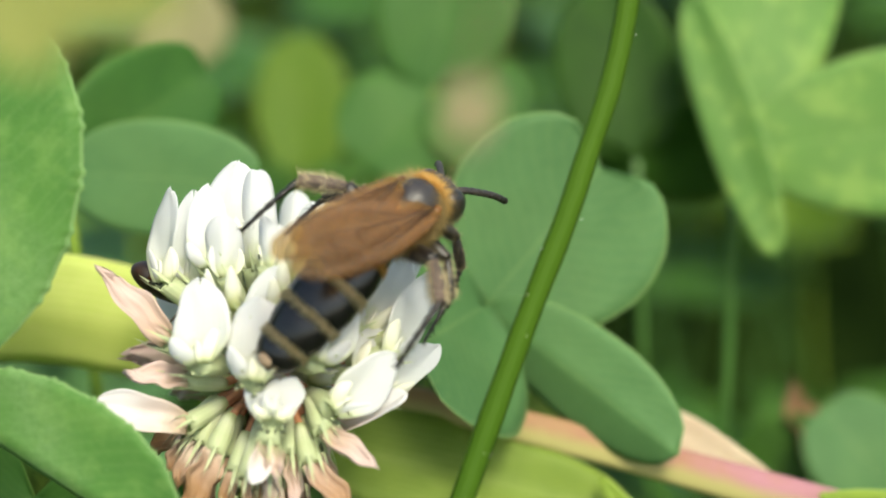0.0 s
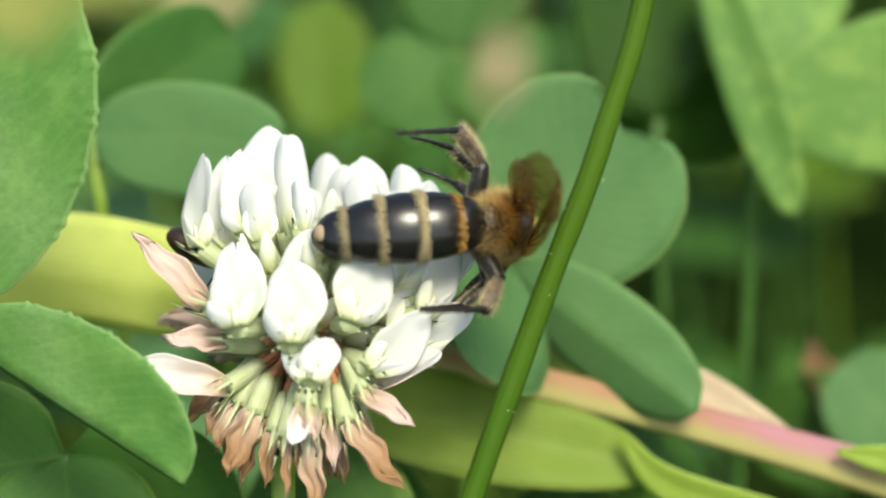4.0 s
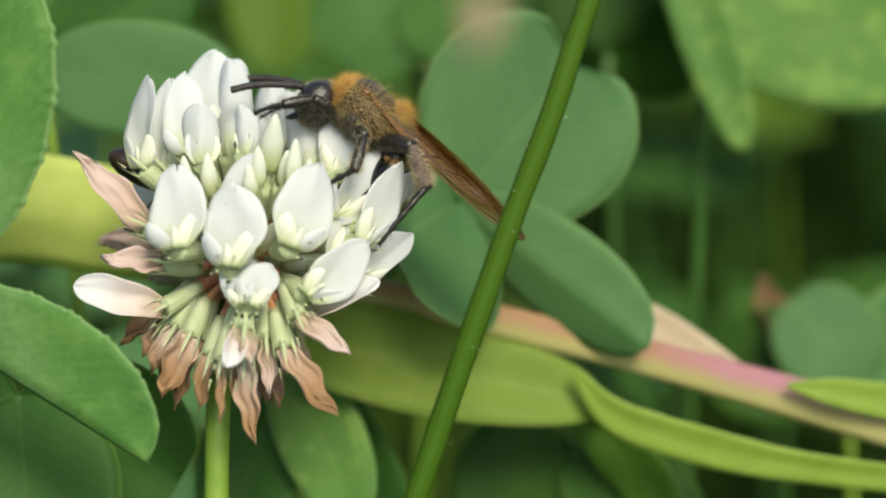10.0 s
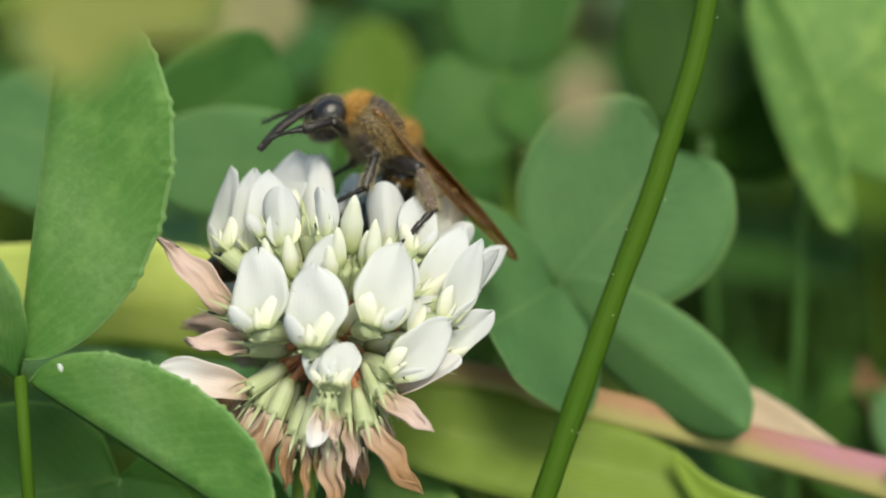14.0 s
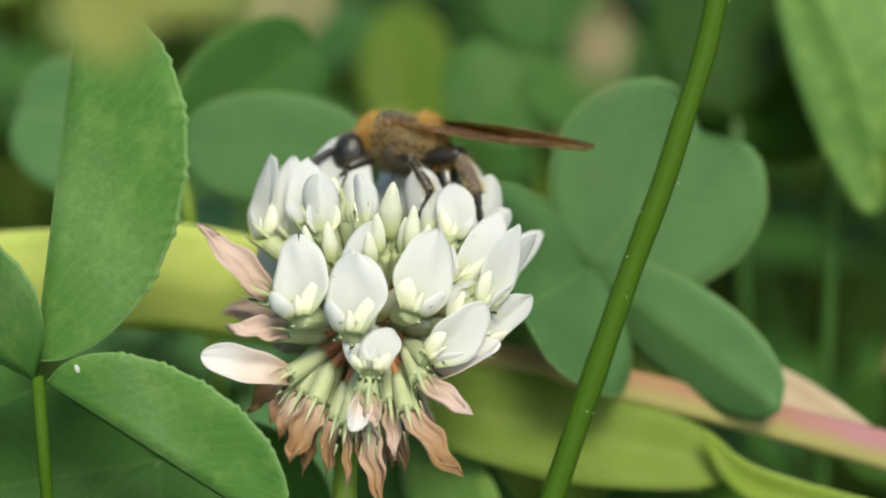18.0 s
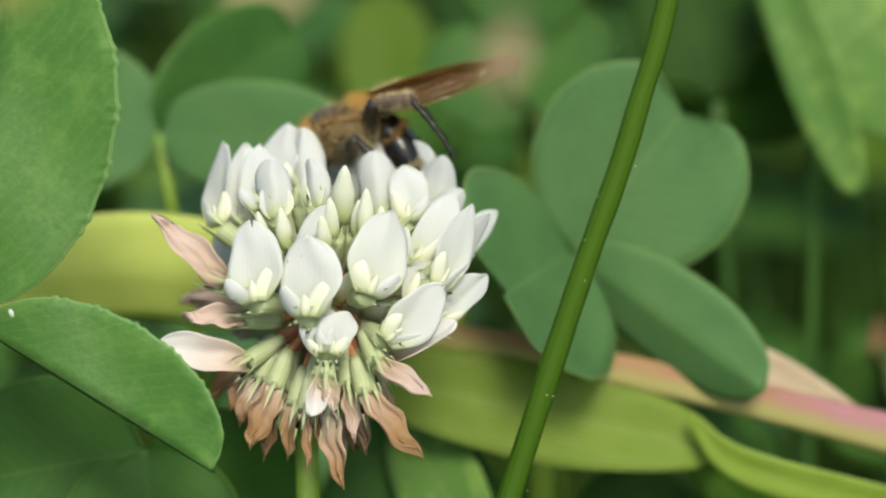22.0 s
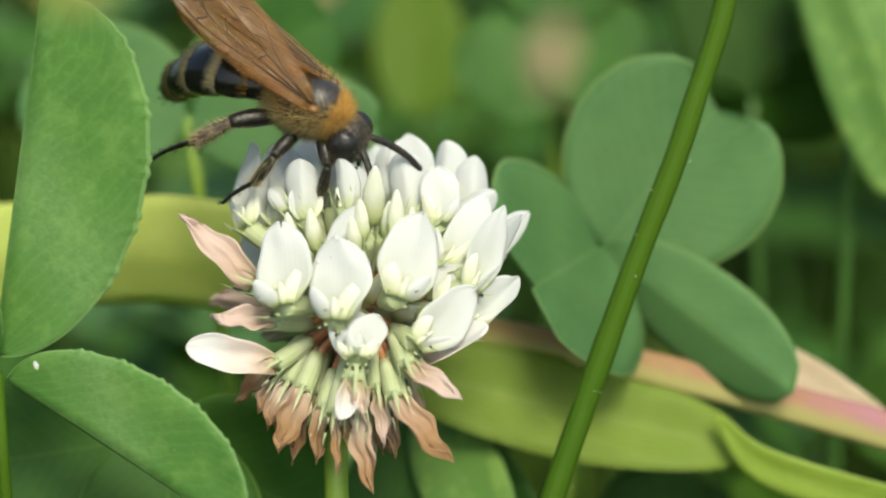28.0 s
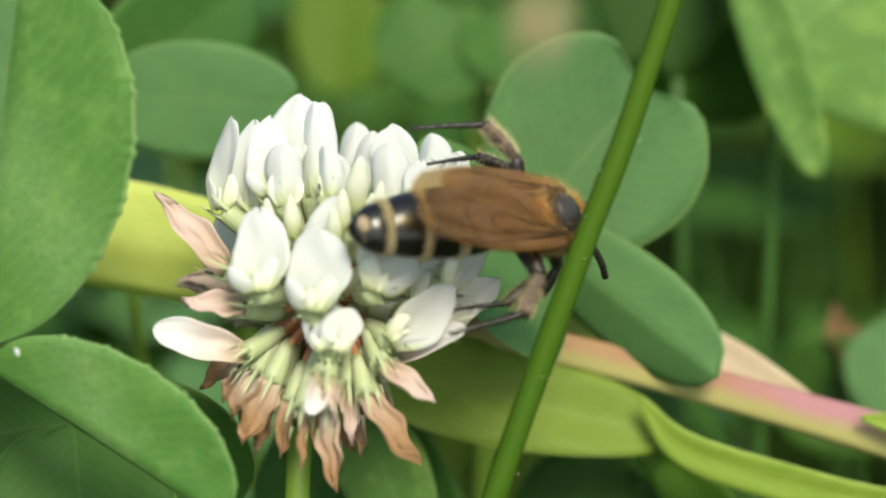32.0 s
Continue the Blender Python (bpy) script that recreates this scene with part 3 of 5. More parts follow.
# the shade of the taller leaves is given to this leaf as its colour
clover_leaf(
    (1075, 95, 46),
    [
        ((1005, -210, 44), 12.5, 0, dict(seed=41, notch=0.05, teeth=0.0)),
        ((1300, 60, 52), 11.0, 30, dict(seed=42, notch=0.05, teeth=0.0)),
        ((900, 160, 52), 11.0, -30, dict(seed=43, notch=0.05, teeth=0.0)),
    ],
    "clover leaf under taller ones, their shade in its dark green",
    LEAF_SHADED,
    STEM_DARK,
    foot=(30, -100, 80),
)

clover_leaf(
    (715, -20, 52),
    [
        ((760, -330, 52), 14.0, 0, dict(seed=51, notch=0.05, teeth=0.0)),
        ((590, 120, 50), 13.0, 10, dict(seed=52, notch=0.05, teeth=0.0)),
        ((880, 60, 50), 13.0, -20, dict(seed=53, notch=0.05, teeth=0.0)),
    ],
    "mid-green clover leaf, far behind the flower",
    LEAF_HALF_SHADE,
    foot=(10, -100, 90),
)

# leaves low down, under the flower and beside its stalk, the shade there put into their green
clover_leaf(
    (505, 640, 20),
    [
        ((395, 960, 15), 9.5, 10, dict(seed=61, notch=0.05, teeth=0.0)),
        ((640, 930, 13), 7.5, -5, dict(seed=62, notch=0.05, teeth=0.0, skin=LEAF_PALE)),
        ((700, 1010, 24), 10.0, 15, dict(seed=63, notch=0.05, teeth=0.0, skin=LEAF_HALF_SHADE)),
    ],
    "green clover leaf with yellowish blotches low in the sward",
    LEAF_HALF_SHADE,
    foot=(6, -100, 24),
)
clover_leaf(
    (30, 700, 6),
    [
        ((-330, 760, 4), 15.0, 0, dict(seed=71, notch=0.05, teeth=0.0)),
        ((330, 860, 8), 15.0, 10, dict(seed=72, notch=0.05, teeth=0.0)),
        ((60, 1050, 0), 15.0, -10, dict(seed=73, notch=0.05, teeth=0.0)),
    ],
    "broad clover leaf low in the sward, shade in its green",
    LEAF_HALF_SHADE,
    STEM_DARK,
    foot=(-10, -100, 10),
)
# coloured with the shaded green to darken the space below the blade
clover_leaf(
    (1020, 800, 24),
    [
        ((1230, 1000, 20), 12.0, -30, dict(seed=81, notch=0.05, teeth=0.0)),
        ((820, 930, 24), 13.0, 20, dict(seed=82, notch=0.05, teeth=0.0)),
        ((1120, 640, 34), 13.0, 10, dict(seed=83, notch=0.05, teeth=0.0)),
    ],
    "clover leaf below the broad blade, shade in its dark green",
    LEAF_SHADED,
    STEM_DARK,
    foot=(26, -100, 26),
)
clover_leaf(
    (1500, 660, 44),
    [
        ((1395, 520, 42), 11.0, 10, dict(seed=91, notch=0.05, teeth=0.0, start=(1530, 690, 42))),
        ((1720, 560, 46), 13.0, 10, dict(seed=92, notch=0.05, teeth=0.0)),
        ((1240, 640, 48), 12.0, 10, dict(seed=93, notch=0.05, teeth=0.0, skin=LEAF_SHADED)),
    ],
    "green clover leaf behind the pink midrib",
    LEAF_MID,
    foot=(52, -100, 60),
)


def single_leaf(name, start, end, width, material, label, category, roll=0, foot=None, **kw):
    """A leaf on its own stalk."""
    a = lay(*start)
    base = ground_below(a if foot is None else Vector(foot))
    e = thing(name, base, label, category)
    tube("leaf_stalk", [base - Vector((0, 0, 0.01)), base.lerp(way(a), 0.6) + Vector((0, 0.003, 0)), way(a)], 0.6 * MM, 0.4 * MM, STEM_GREEN, e, 10)
    leaflet(e, a, lay(*end), width, material, roll, **kw)
    return e


single_leaf("oval_leaf", (478, -120, 92), (494, 128, 90), 11.5, LEAF_OLIVE, "olive-green oval leaf hanging tip down", "leaf", seed=101, notch=0, teeth=0.0, belly=0.5)
single_leaf("withered_leaf", (770, 110, 100), (795, -60, 100), 9.0, LEAF_BEIGE, "withered beige leaf among the clover", "leaf", seed=102, notch=0, teeth=0.0)
single_leaf("withered_leaf", (300, -60, 105), (250, -200, 105), 12.0, LEAF_BEIGE, "withered beige leaf among the clover", "leaf", seed=104, notch=0, teeth=0.0)


# ---- the broad yellow-green blade with its pink midrib ----
def broad_plant():
    base = ground_below(Vector((70, -100, 45)))
    e = thing("broad_blade_plant", base, "yellow-green broad blades with a cream to pink midrib", "plant")
    L = lay
    strap("blade", e, [L(-420, 395, 18), L(-150, 380, 17), L(60, 375, 16), L(330, 425, 16), L(620, 470, 17)], [8.5, 8.6, 8.8, 8.0, 4.0], BLADE_STRAW, roll=14, thick=0.35, gutter=-0.12, wave=0.03)
    strap("blade", e, [L(380, 560, 16), L(560, 605, 16), L(800, 660, 17), L(1000, 700, 17), L(1085, 722, 18)], [3.0, 7.0, 8.0, 5.0, 0.5], BLADE, roll=-18, thick=0.35, gutter=0.1, wave=0.03)
    strap("midrib", e, [L(330, 470, 17), L(640, 515, 17.5), L(1000, 597, 17.5), L(1300, 675, 17), L(1600, 760, 17), L(2000, 880, 18)], [1.2, 2.2, 2.6, 3.0, 3.5, 3.6], RIB, thick=1.3, gutter=-0.12, label="cream to pink midrib")
    strap("blade", e, [L(1015, 655, 15), L(1090, 735, 15), L(1250, 790, 15), L(1450, 830, 15.5), L(1800, 870, 17)], [0.6, 2.6, 3.0, 2.4, 2.0], BLADE_LIME, roll=10, thick=0.3, wave=0.02)
    strap("blade", e, [L(1060, 535, 21), L(1150, 575, 21), L(1250, 628, 20), L(1345, 676, 19)], [2.0, 3.2, 2.4, 0.4], BLADE_PALE, roll=-10, thick=0.3)
    strap("blade", e, [L(1395, 682, 15), L(1500, 698, 15), L(1750, 740, 17)], [0.5, 2.4, 3.4], BLADE_LIME, roll=0, thick=0.3)
    strap("blade", e, [L(700, 520, 28), L(850, 530, 28), L(1000, 560, 28), L(1130, 612, 27)], [3.5, 4.5, 4.2, 1.0], BLADE, roll=-35, thick=0.3, wave=0.03)
    strap("blade", e, [L(1020, 735, 21), L(1090, 790, 21), L(1165, 890, 22), L(1215, 1080, 24)], [2.4, 4.6, 4.4, 3.4], BLADE_GREEN, roll=20, thick=0.3, wave=0.02, label="fresh green lower blade")
    tube("root_stalk", [base - Vector((0, 0, 0.01)), way(lay(1990, 960, 20)), way(lay(1900, 860, 18))], 2.2 * MM, 1.5 * MM, STEM_GREEN, e, 10)


broad_plant()


# ---- the grass stalk in front ----
def grass_stalk():
    foot = Vector((-29, -127, -9))
    base = way(foot)
    e = thing("grass_stalk", base, "slender green grass stalk leaning across the view", "grass stalk")
    line = [way(foot), way(Vector((-17, -96, -9))), way(Vector((4.6, -42, -8.5))), way(Vector((14.9, -12, -8))), way(Vector((19.1, 0, -8))), way(Vector((22.9, 10.5, -8))), way(Vector((26.2, 24, -8))), way(Vector((29.5, 60, -9)))]
    tube("stem", line, 0.92 * MM, 0.74 * MM, STALK_GREEN, e, 60, 12, bulge=lambda t: 1 + 0.04 * math.sin(t * 61) * math.sin(t * 23))
    # fine ribs run along the stem, and a few pale specks sit on it
    ln = smooth_line(line, 60)
    rnd = random.Random(8)
    dots = []
    for k in range(14):
        q = ln[rnd.randint(22, 52)]
        a = rnd.uniform(2.6, 6.4)
        d = (AU * math.cos(a) + AW * math.sin(a) * 0.8).normalized()
        dots.append(ball_data(q + d * 0.00082 + AV * rnd.uniform(-0.001, 0.001), (0.00003, 0.00002, 0.00008), 5, 4))
    ob = joined("pale_specks", [([p - base for p in v], f, u) for v, f, u in dots], CREAM, e)
    ob["kind"] = "stuff"
    return e


STALK = grass_stalk()


# ---- the clover head ----
def banner_mesh(length, width, kind, seed):
    """The upright petal of a floret along +y, creased along its middle; withered ones close up, crumple and hook at the tip."""
    rnd = random.Random(seed)
    ph = [rnd.uniform(0, 6.28) for _ in range(5)]
    tight = {"w": 0.5, "t": 0.95, "p": 0.95, "r": 1.1, "d": 1.25}[kind]
    flare = rnd.uniform(0.0, 0.1) if kind in "wtp" else rnd.uniform(-0.12, 0.12)
    crumple = {"w": 0.008, "t": 0.01, "p": 0.02, "r": 0.045, "d": 0.055}[kind]
    point = rnd.uniform(0.5, 0.68)
    crease = rnd.uniform(0.2, 0.34)
    hook = rnd.uniform(-0.5, 0.5)
    lop, fold = rnd.uniform(-0.22, 0.22), rnd.choice((-1, 1)) * rnd.uniform(0.0, 0.3)
    notched = rnd.uniform(0.0, 0.07)

    def shape(s, t):
        t = 1 - (1 - t) ** 1.45
        q = 0.02 + 0.98 * t
        if kind in "rd":
            h = (0.5 + 0.5 * math.sin(min(1.0, q * 1.35) * math.pi * 0.62)) * (1 - 0.72 * q**2.4)
            h = max(h * (1 - q**14) * (1 + 0.14 * math.sin(15 * q + ph[4]) * (1 if s > 0 else -0.6)), 0.05)
        else:
            top = 0.5 + 0.07 * math.sin(ph[0])
            h = 0.46 + 0.54 * math.sin(1.5708 * q / top) if q < top else max(0.0, 1 - ((q - top) / (1 - top)) ** 2.1) ** point
            h = max(h, 0.03)
        ang = s * tight * h
        x = math.sin(ang) / tight * width / 2
        y = length * t
        z = (1 - math.cos(ang)) / tight * width / 2
        if kind == "w":
            z = z * (0.9 - 1.3 * t) + width * h * abs(s) * (0.12 - crease * t)
            z += 0.04 * width * s * abs(s) * math.sin(5 * t + ph[2]) + width * h * max(0.0, s * fold) * (0.3 + t)
            x *= 1 + lop * (1 if s > 0 else -1) * math.sin(math.pi * t)
            y -= notched * length * t**8 * max(0.0, 1 - abs(s) * 2.5)
            x += 0.018 * width * s * math.sin(10 * t + ph[1]) + 0.09 * math.sin(ph[4]) * width * t * t
            y += 0.03 * length * t**6 * math.sin(5 * s + ph[3])
        elif kind == "t":
            z += width * h * abs(s) * 0.14
            x += 0.14 * math.sin(ph[4]) * width * t * t
        z -= flare * length * t * t
        z += crumple * width * (math.sin(7 * s + ph[0] + 5 * t) + math.sin(11 * t + ph[1] + 3 * s) + 0.6 * math.sin(19 * t + ph[2]) * s)
        if kind in "rd":
            y += length * t**5 * (0.08 * math.sin(6 * s + ph[2]) + 0.06 * math.sin(13 * s + ph[0]))
            z += width * (0.05 * math.sin(15 * s + ph[1]) * h + 0.06 * math.sin(4 * t + ph[3]) + 0.04 * math.sin(9 * s + ph[4]))
            x += hook * width * max(0.0, t - 0.6) ** 2 * 2.2
            z += hook * width * max(0.0, t - 0.7) * 0.6
        return x + crumple * width * math.sin(13 * t + ph[3]), y, z

    return sheet("petal", 16, 12, shape, 0.07)


def boat_mesh(length, width, curve, seed):
    """A small closed petal: a slim boat along +y that bends forward."""
    rnd = random.Random(seed)
    line = [Vector((0, length * t, width * (0.35 + curve * t * t))) * MM for t in [i / 9 for i in range(10)]]
    rad = [width * 0.5 * MM * (math.sin(math.pi * (0.12 + 0.86 * (i / 9) ** 0.85)) ** 0.7) * (1 + rnd.uniform(-0.05, 0.05)) for i in range(10)]
    v, f, u = tube_data(line, rad, 8, 0.8)
    return mesh_of("keel", v, f, u)


def ear_mesh(length, width, side, seed):
    """A thin rounded side petal along +y, cupped towards the keel."""
    rnd = random.Random(seed)
    ph = rnd.uniform(0, 6.28)

    def shape(s, t):
        h = max(math.sin(math.pi * (0.1 + 0.895 * t**0.85)) ** 0.6, 0.08)
        x = (s * 0.5 * h + 0.28 * side * math.sin(1.9 * t)) * width
        z = width * (0.12 * t + 0.26 * h * (1 - s * s) * 0.6 + 0.03 * math.sin(6 * t + ph))
        return x, length * t, z

    return sheet("wing_petal", 9, 6, shape, 0.09)


def calyx_mesh(length, width, teeth):
    """The ribbed green tube of a floret below its petals, along -y, with five slender teeth that lie along the petals."""
    line = [Vector((0, -length * (1 - i / 6), 0)) * MM for i in range(7)]
    rad = [width * MM * (0.2 + 0.34 * math.sin(0.35 + 1.5 * i / 6)) for i in range(7)]
    v, f, u = tube_data(line, rad, 20)
    v = [p + (Vector((p.x, 0, p.z)) * (0.07 if k % 2 else -0.05)) for k, p in enumerate(v)]
    for k in range(5):
        a = 6.283 * k / 5 + 0.3
        d = Vector((math.cos(a), 0, math.sin(a)))
        r = width * 0.56 * MM
        o = len(v)
        side = d.cross(Vector((0, 1, 0))) * 0.2 * MM
        low, tip = Vector((0, -0.15 * MM, 0)), Vector((0, teeth * MM, 0))
        v += [d * r - side + low, d * r + side + low, d * (r * 0.8) + low, d * (r * 1.22) - side * 0.45 + tip * 0.5, d * (r * 1.22) + side * 0.45 + tip * 0.5, d * (r * 1.3) + tip]
        u += [(0.2, 0.8), (0.3, 0.8), (0.2, 0.8), (0.2, 0.9), (0.2, 0.9), (0.2, 1.0)]
        f += [(o, o + 1, o + 4, o + 3), (o + 3, o + 4, o + 5), (o + 1, o + 2, o + 4), (o + 2, o, o + 3), (o + 2, o + 3, o + 4)]
    return mesh_of("calyx", v, f, u)


HEAD = thing("clover_flower", CENTRE, "white clover head with withered brown lower florets", "flower")
CORE = Vector((1.2, -2.6, 0.5))
LOOKS = {"w": WHITE, "t": WHITE, "p": BLUSH, "r": ROSE, "d": BROWN}


def floret(p0, p1, width, kind, seed):
    """A floret from the top of its calyx at p0 to its petal tip at p1 (patch mm), its hollow side turned outwards."""
    rnd = random.Random(seed)
    p0, p1 = Vector(p0), Vector(p1)
    mid = (p0 + p1) * 0.5
    out = (mid - CORE).normalized() * 0.45 + Vector((0, -0.25, -0.8 if mid.z < 3 else 0.4))
    if kind == "p":
        out = Vector((0, 0.35, -0.9))
    if kind == "t":
        out = (mid - CORE).normalized() * 0.4 + Vector((rnd.uniform(-0.5, 0.5), -0.2, 0.9))
    if kind in "rd":
        out = (mid - CORE).normalized() * 0.4 + Vector((0, 0.2, -0.9 if mid.z < 3 else 0.5))
        width *= 1.15
    length = (p1 - p0).length
    m = facing(p0, p1, rnd.uniform(-26, 26), out)
    label = {"w": "", "t": "", "b": "unopened cream floret", "p": "fading floret blushed pink", "r": "faded rosy-brown floret", "d": "withered brown floret hanging down"}[kind]
    if kind == "b":
        ob = part("floret", boat_mesh(length, width, 0.05, seed), BUD, None, label)
    else:
        ob = part("floret", banner_mesh(length, width, kind, seed), LOOKS[kind], None, label)
    place_under(ob, HEAD, m)
    if kind in "wt":
        small = 0.46 * min(1.0, 4.8 / length)
        front = 1 if kind == "w" else 0.7
        k = part("keel", boat_mesh(length * small * 0.66 * front, width * 0.17, 0.6, seed + 1), CREAM, ob)
        k.matrix_basis = Matrix.Translation((0, 0, 0.06 * width * MM)) @ Matrix.Rotation(radians(-4), 4, "X")
        wide = rnd.choice((-1, 1))
        for sgn in (-1, 1):
            wg = part("wing_petal", ear_mesh(length * small * rnd.uniform(0.95, 1.2), width * 0.37, sgn, seed + 2 + sgn), WHITE if sgn == wide else CREAM, ob)
            spread = rnd.uniform(14, 34) if sgn == wide and kind == "w" else rnd.uniform(2, 9)
            wg.matrix_basis = Matrix.Translation((sgn * 0.09 * width * MM, 0, 0.06 * width * MM)) @ Matrix.Rotation(radians(-sgn * spread), 4, "Z") @ Matrix.Rotation(radians(7), 4, "X") @ Matrix.Rotation(radians(sgn * 24), 4, "Y")
    # calyx and its short red stalk, down to the axis of the head
    hub = Vector((CORE.x * 0.45 + p0.x * 0.55, min(CORE.y - 0.3, p0.y + 4.2), CORE.z * 0.4 + p0.z * 0.6)) if kind in "rd" and p0.y < -6 else CORE + Vector((0, 0.5 - 1.5 * (kind in "rd"), 0))
    back = hub - p0
    cl = min(3.0 if kind in "rd" else 3.3, back.length * 0.78)
    cx = part("calyx", calyx_mesh(cl, min(max(width * (0.46 if kind in "rd" else 0.4), 1.25), 1.9 if kind in "rd" else 1.5), 2.2 if kind in "rd" else min(1.7, 0.42 * length)), CALYX, ob)
    back.normalize()
    inv = m.inverted() @ facing(p0, p0 - back * 5, 0, (0.1, 0.2, -1))
    cx.matrix_basis = inv
    a, b = way(p0 + back * cl * 0.9), way(CORE + (p0 - CORE) * 0.12)
    v, f, u = tube_data(smooth_line([a, a.lerp(b, 0.5) + AV * 0.0003, b], 6), [0.0003] * 7, 6)
    ped = part("pedicel", mesh_of("pedicel", [m.inverted() @ q for q in v], f, u), PEDICEL if kind in "wrdp" or rnd.random() < 0.6 else PEDICEL_PALE, ob)
    return ob


TALL_FLORETS = [
    ((252, 298, -2), (262, 133, -3), 84, "w"),
    ((352, 250, 0), (372, 86, 1), 92, "w"),
    ((395, 240, 1), (425, 104, 2), 70, "t"),
    ((358, 290, -4), (362, 182, -6), 76, "t"),
    ((432, 275, -5), (430, 184, -7), 54, "t"),
    ((478, 300, -4), (492, 196, -6), 42, "b"),
    ((548, 300, -1), (535, 180, 0), 84, "t"),
    ((594, 310, -2), (598, 208, -1), 74, "w"),
    ((515, 335, -5), (524, 243, -6), 30, "b"),
    ((515, 438, -7), (570, 292, -9), 112, "w"),
    ((640, 430, -4), (712, 288, -5), 78, "w"),
    ((640, 400, -3), (745, 310, -3), 60, "w"),
]
UPPER_FLORETS = [
    ((620, 320, 1), (690, 254, 2), 62, "t"),
    ((312, 440, -7), (306, 293, -9), 104, "w"),
    ((405, 472, -8), (425, 327, -10.5), 118, "w"),
    ((395, 365, -6), (466, 276, -8), 56, "t"),
    ((540, 520, -6), (655, 432, -7), 84, "w"),
    ((625, 498, -3), (732, 418, -3.5), 62, "w"),
    ((545, 560, -4), (672, 496, -5), 64, "p"),
    ((432, 538, -8), (402, 466, -10), 62, "w"),
    ((442, 540, -8), (474, 466, -10.5), 66, "w"),
    ((436, 535, -7), (440, 458, -8.5), 70, "w"),
    ((290, 545, -4), (130, 502, -5), 72, "p"),
    ((255, 402, -3), (147, 270, -4), 62, "r"),
]
FLANK_FLORETS = [
    ((290, 468, -4), (188, 460, -5), 56, "r"),
    ((525, 560, -6), (617, 620, -7), 46, "r"),
    ((500, 615, -6), (585, 728, -7), 58, "d"),
    ((432, 640, -6), (446, 774, -6), 50, "d"),
    ((425, 580, -8), (402, 650, -9), 46, "p"),
    ((432, 585, -8), (446, 640, -8.5), 40, "r"),
    ((335, 595, -5), (285, 692, -6), 62, "d"),
    ((372, 630, -5), (352, 718, -5), 40, "d"),
    ((392, 640, -7), (392, 742, -7), 20, "d"),
    ((290, 560, -1), (215, 598, -1), 50, "d"),
    ((300, 560, -2), (252, 622, -2), 46, "d"),
    ((480, 620, -3), (497, 712, -3), 32, "d"),
]
SPENT_FLORETS = [
    ((455, 620, -2), (475, 705, -2), 36, "d"),
    ((470, 270, 6), (472, 140, 7.5), 84, "t"),
    ((545, 270, 3), (550, 150, 3.5), 92, "w"),
    ((600, 290, 3), (606, 164, 3.5), 84, "t"),
    ((640, 330, 2.5), (664, 195, 3.0), 80, "t"),
    ((500, 280, 3.5), (508, 160, 4.5), 80, "t"),
    ((420, 260, 5), (410, 128, 6), 80, "t"),
    ((650, 380, 1), (752, 300, 1), 62, "w"),
    ((300, 270, 3), (310, 150, 4), 80, "t"),
    ((590, 470, -3.5), (655, 360, -4.5), 70, "w"),
    ((462, 330, -5), (462, 255, -6), 30, "b"),
    ((445, 350, -5), (438, 288, -6), 28, "b"),
    ((290, 300, -1), (305, 140, -2), 80, "w"),
]
CROWN_FLORETS = [
    ((330, 275, -3), (336, 128, -3), 76, "w"),
    ((405, 275, -1), (400, 104, 0), 84, "t"),
    ((600, 385, -3), (684, 266, -3), 66, "w"),
    ((372, 345, -4), (364, 268, -5), 30, "b"),
    ((340, 352, -4), (331, 272, -5), 28, "b"),
    ((500, 330, -4), (506, 262, -5), 28, "b"),
    ((545, 352, -4), (552, 278, -4.5), 30, "b"),
    ((405, 610, -6), (412, 690, -6), 34, "d"),
    ((515, 600, -5), (545, 690, -5), 34, "d"),
    ((350, 600, -3), (318, 668, -3), 40, "d"),
    ((470, 600, -5), (480, 690, -5.5), 38, "r"),
    ((310, 580, -3), (262, 650, -3), 44, "d"),
]
CROWN = []
for k, (a, b, w, kind) in enumerate(TALL_FLORETS + UPPER_FLORETS + FLANK_FLORETS + SPENT_FLORETS + CROWN_FLORETS):
    b = (b[0], b[1], a[2] + 0.15 * (b[2] - a[2]) + 0.5) if kind in "wt" else b
    made = floret(lay(*a), lay(*b), w / 25.0, kind, 200 + 7 * k)
    if kind in "wt" and b[1] <= 150 and b[0] < 480:
        CROWN.append((made, 14 if b[0] < 330 else 25))
# withered florets behind the front row
lower = random.Random(19)
for k in range(11):
    a = 320 + 20 * k + lower.uniform(-8, 8)
    b, w = 580 + lower.uniform(-15, 25), lower.uniform(-3.5, 3.0)
    floret(lay(a, b, w), lay(a + (a - 425) * 0.35 + lower.uniform(-8, 8), b + lower.uniform(70, 125), w), lower.uniform(1.2, 2.0), lower.choice("ddr"), 1700 + 3 * k)
# small greenish buds fill the gaps between the open florets
fill = random.Random(41)
for k in range(18):
    el = math.asin(-0.4 + 1.35 * (k + 0.5) / 18)
    az = k * 2.39996
    d = Vector((math.cos(el) * math.cos(az), math.sin(el), math.cos(el) * math.sin(az)))
    if d.z < 0.35:
        floret(CORE + d * 3.0, CORE + d * fill.uniform(5.6, 6.8) + Vector((0, 0.5, 0)), fill.uniform(1.1, 1.7), "b", 1500 + 3 * k)
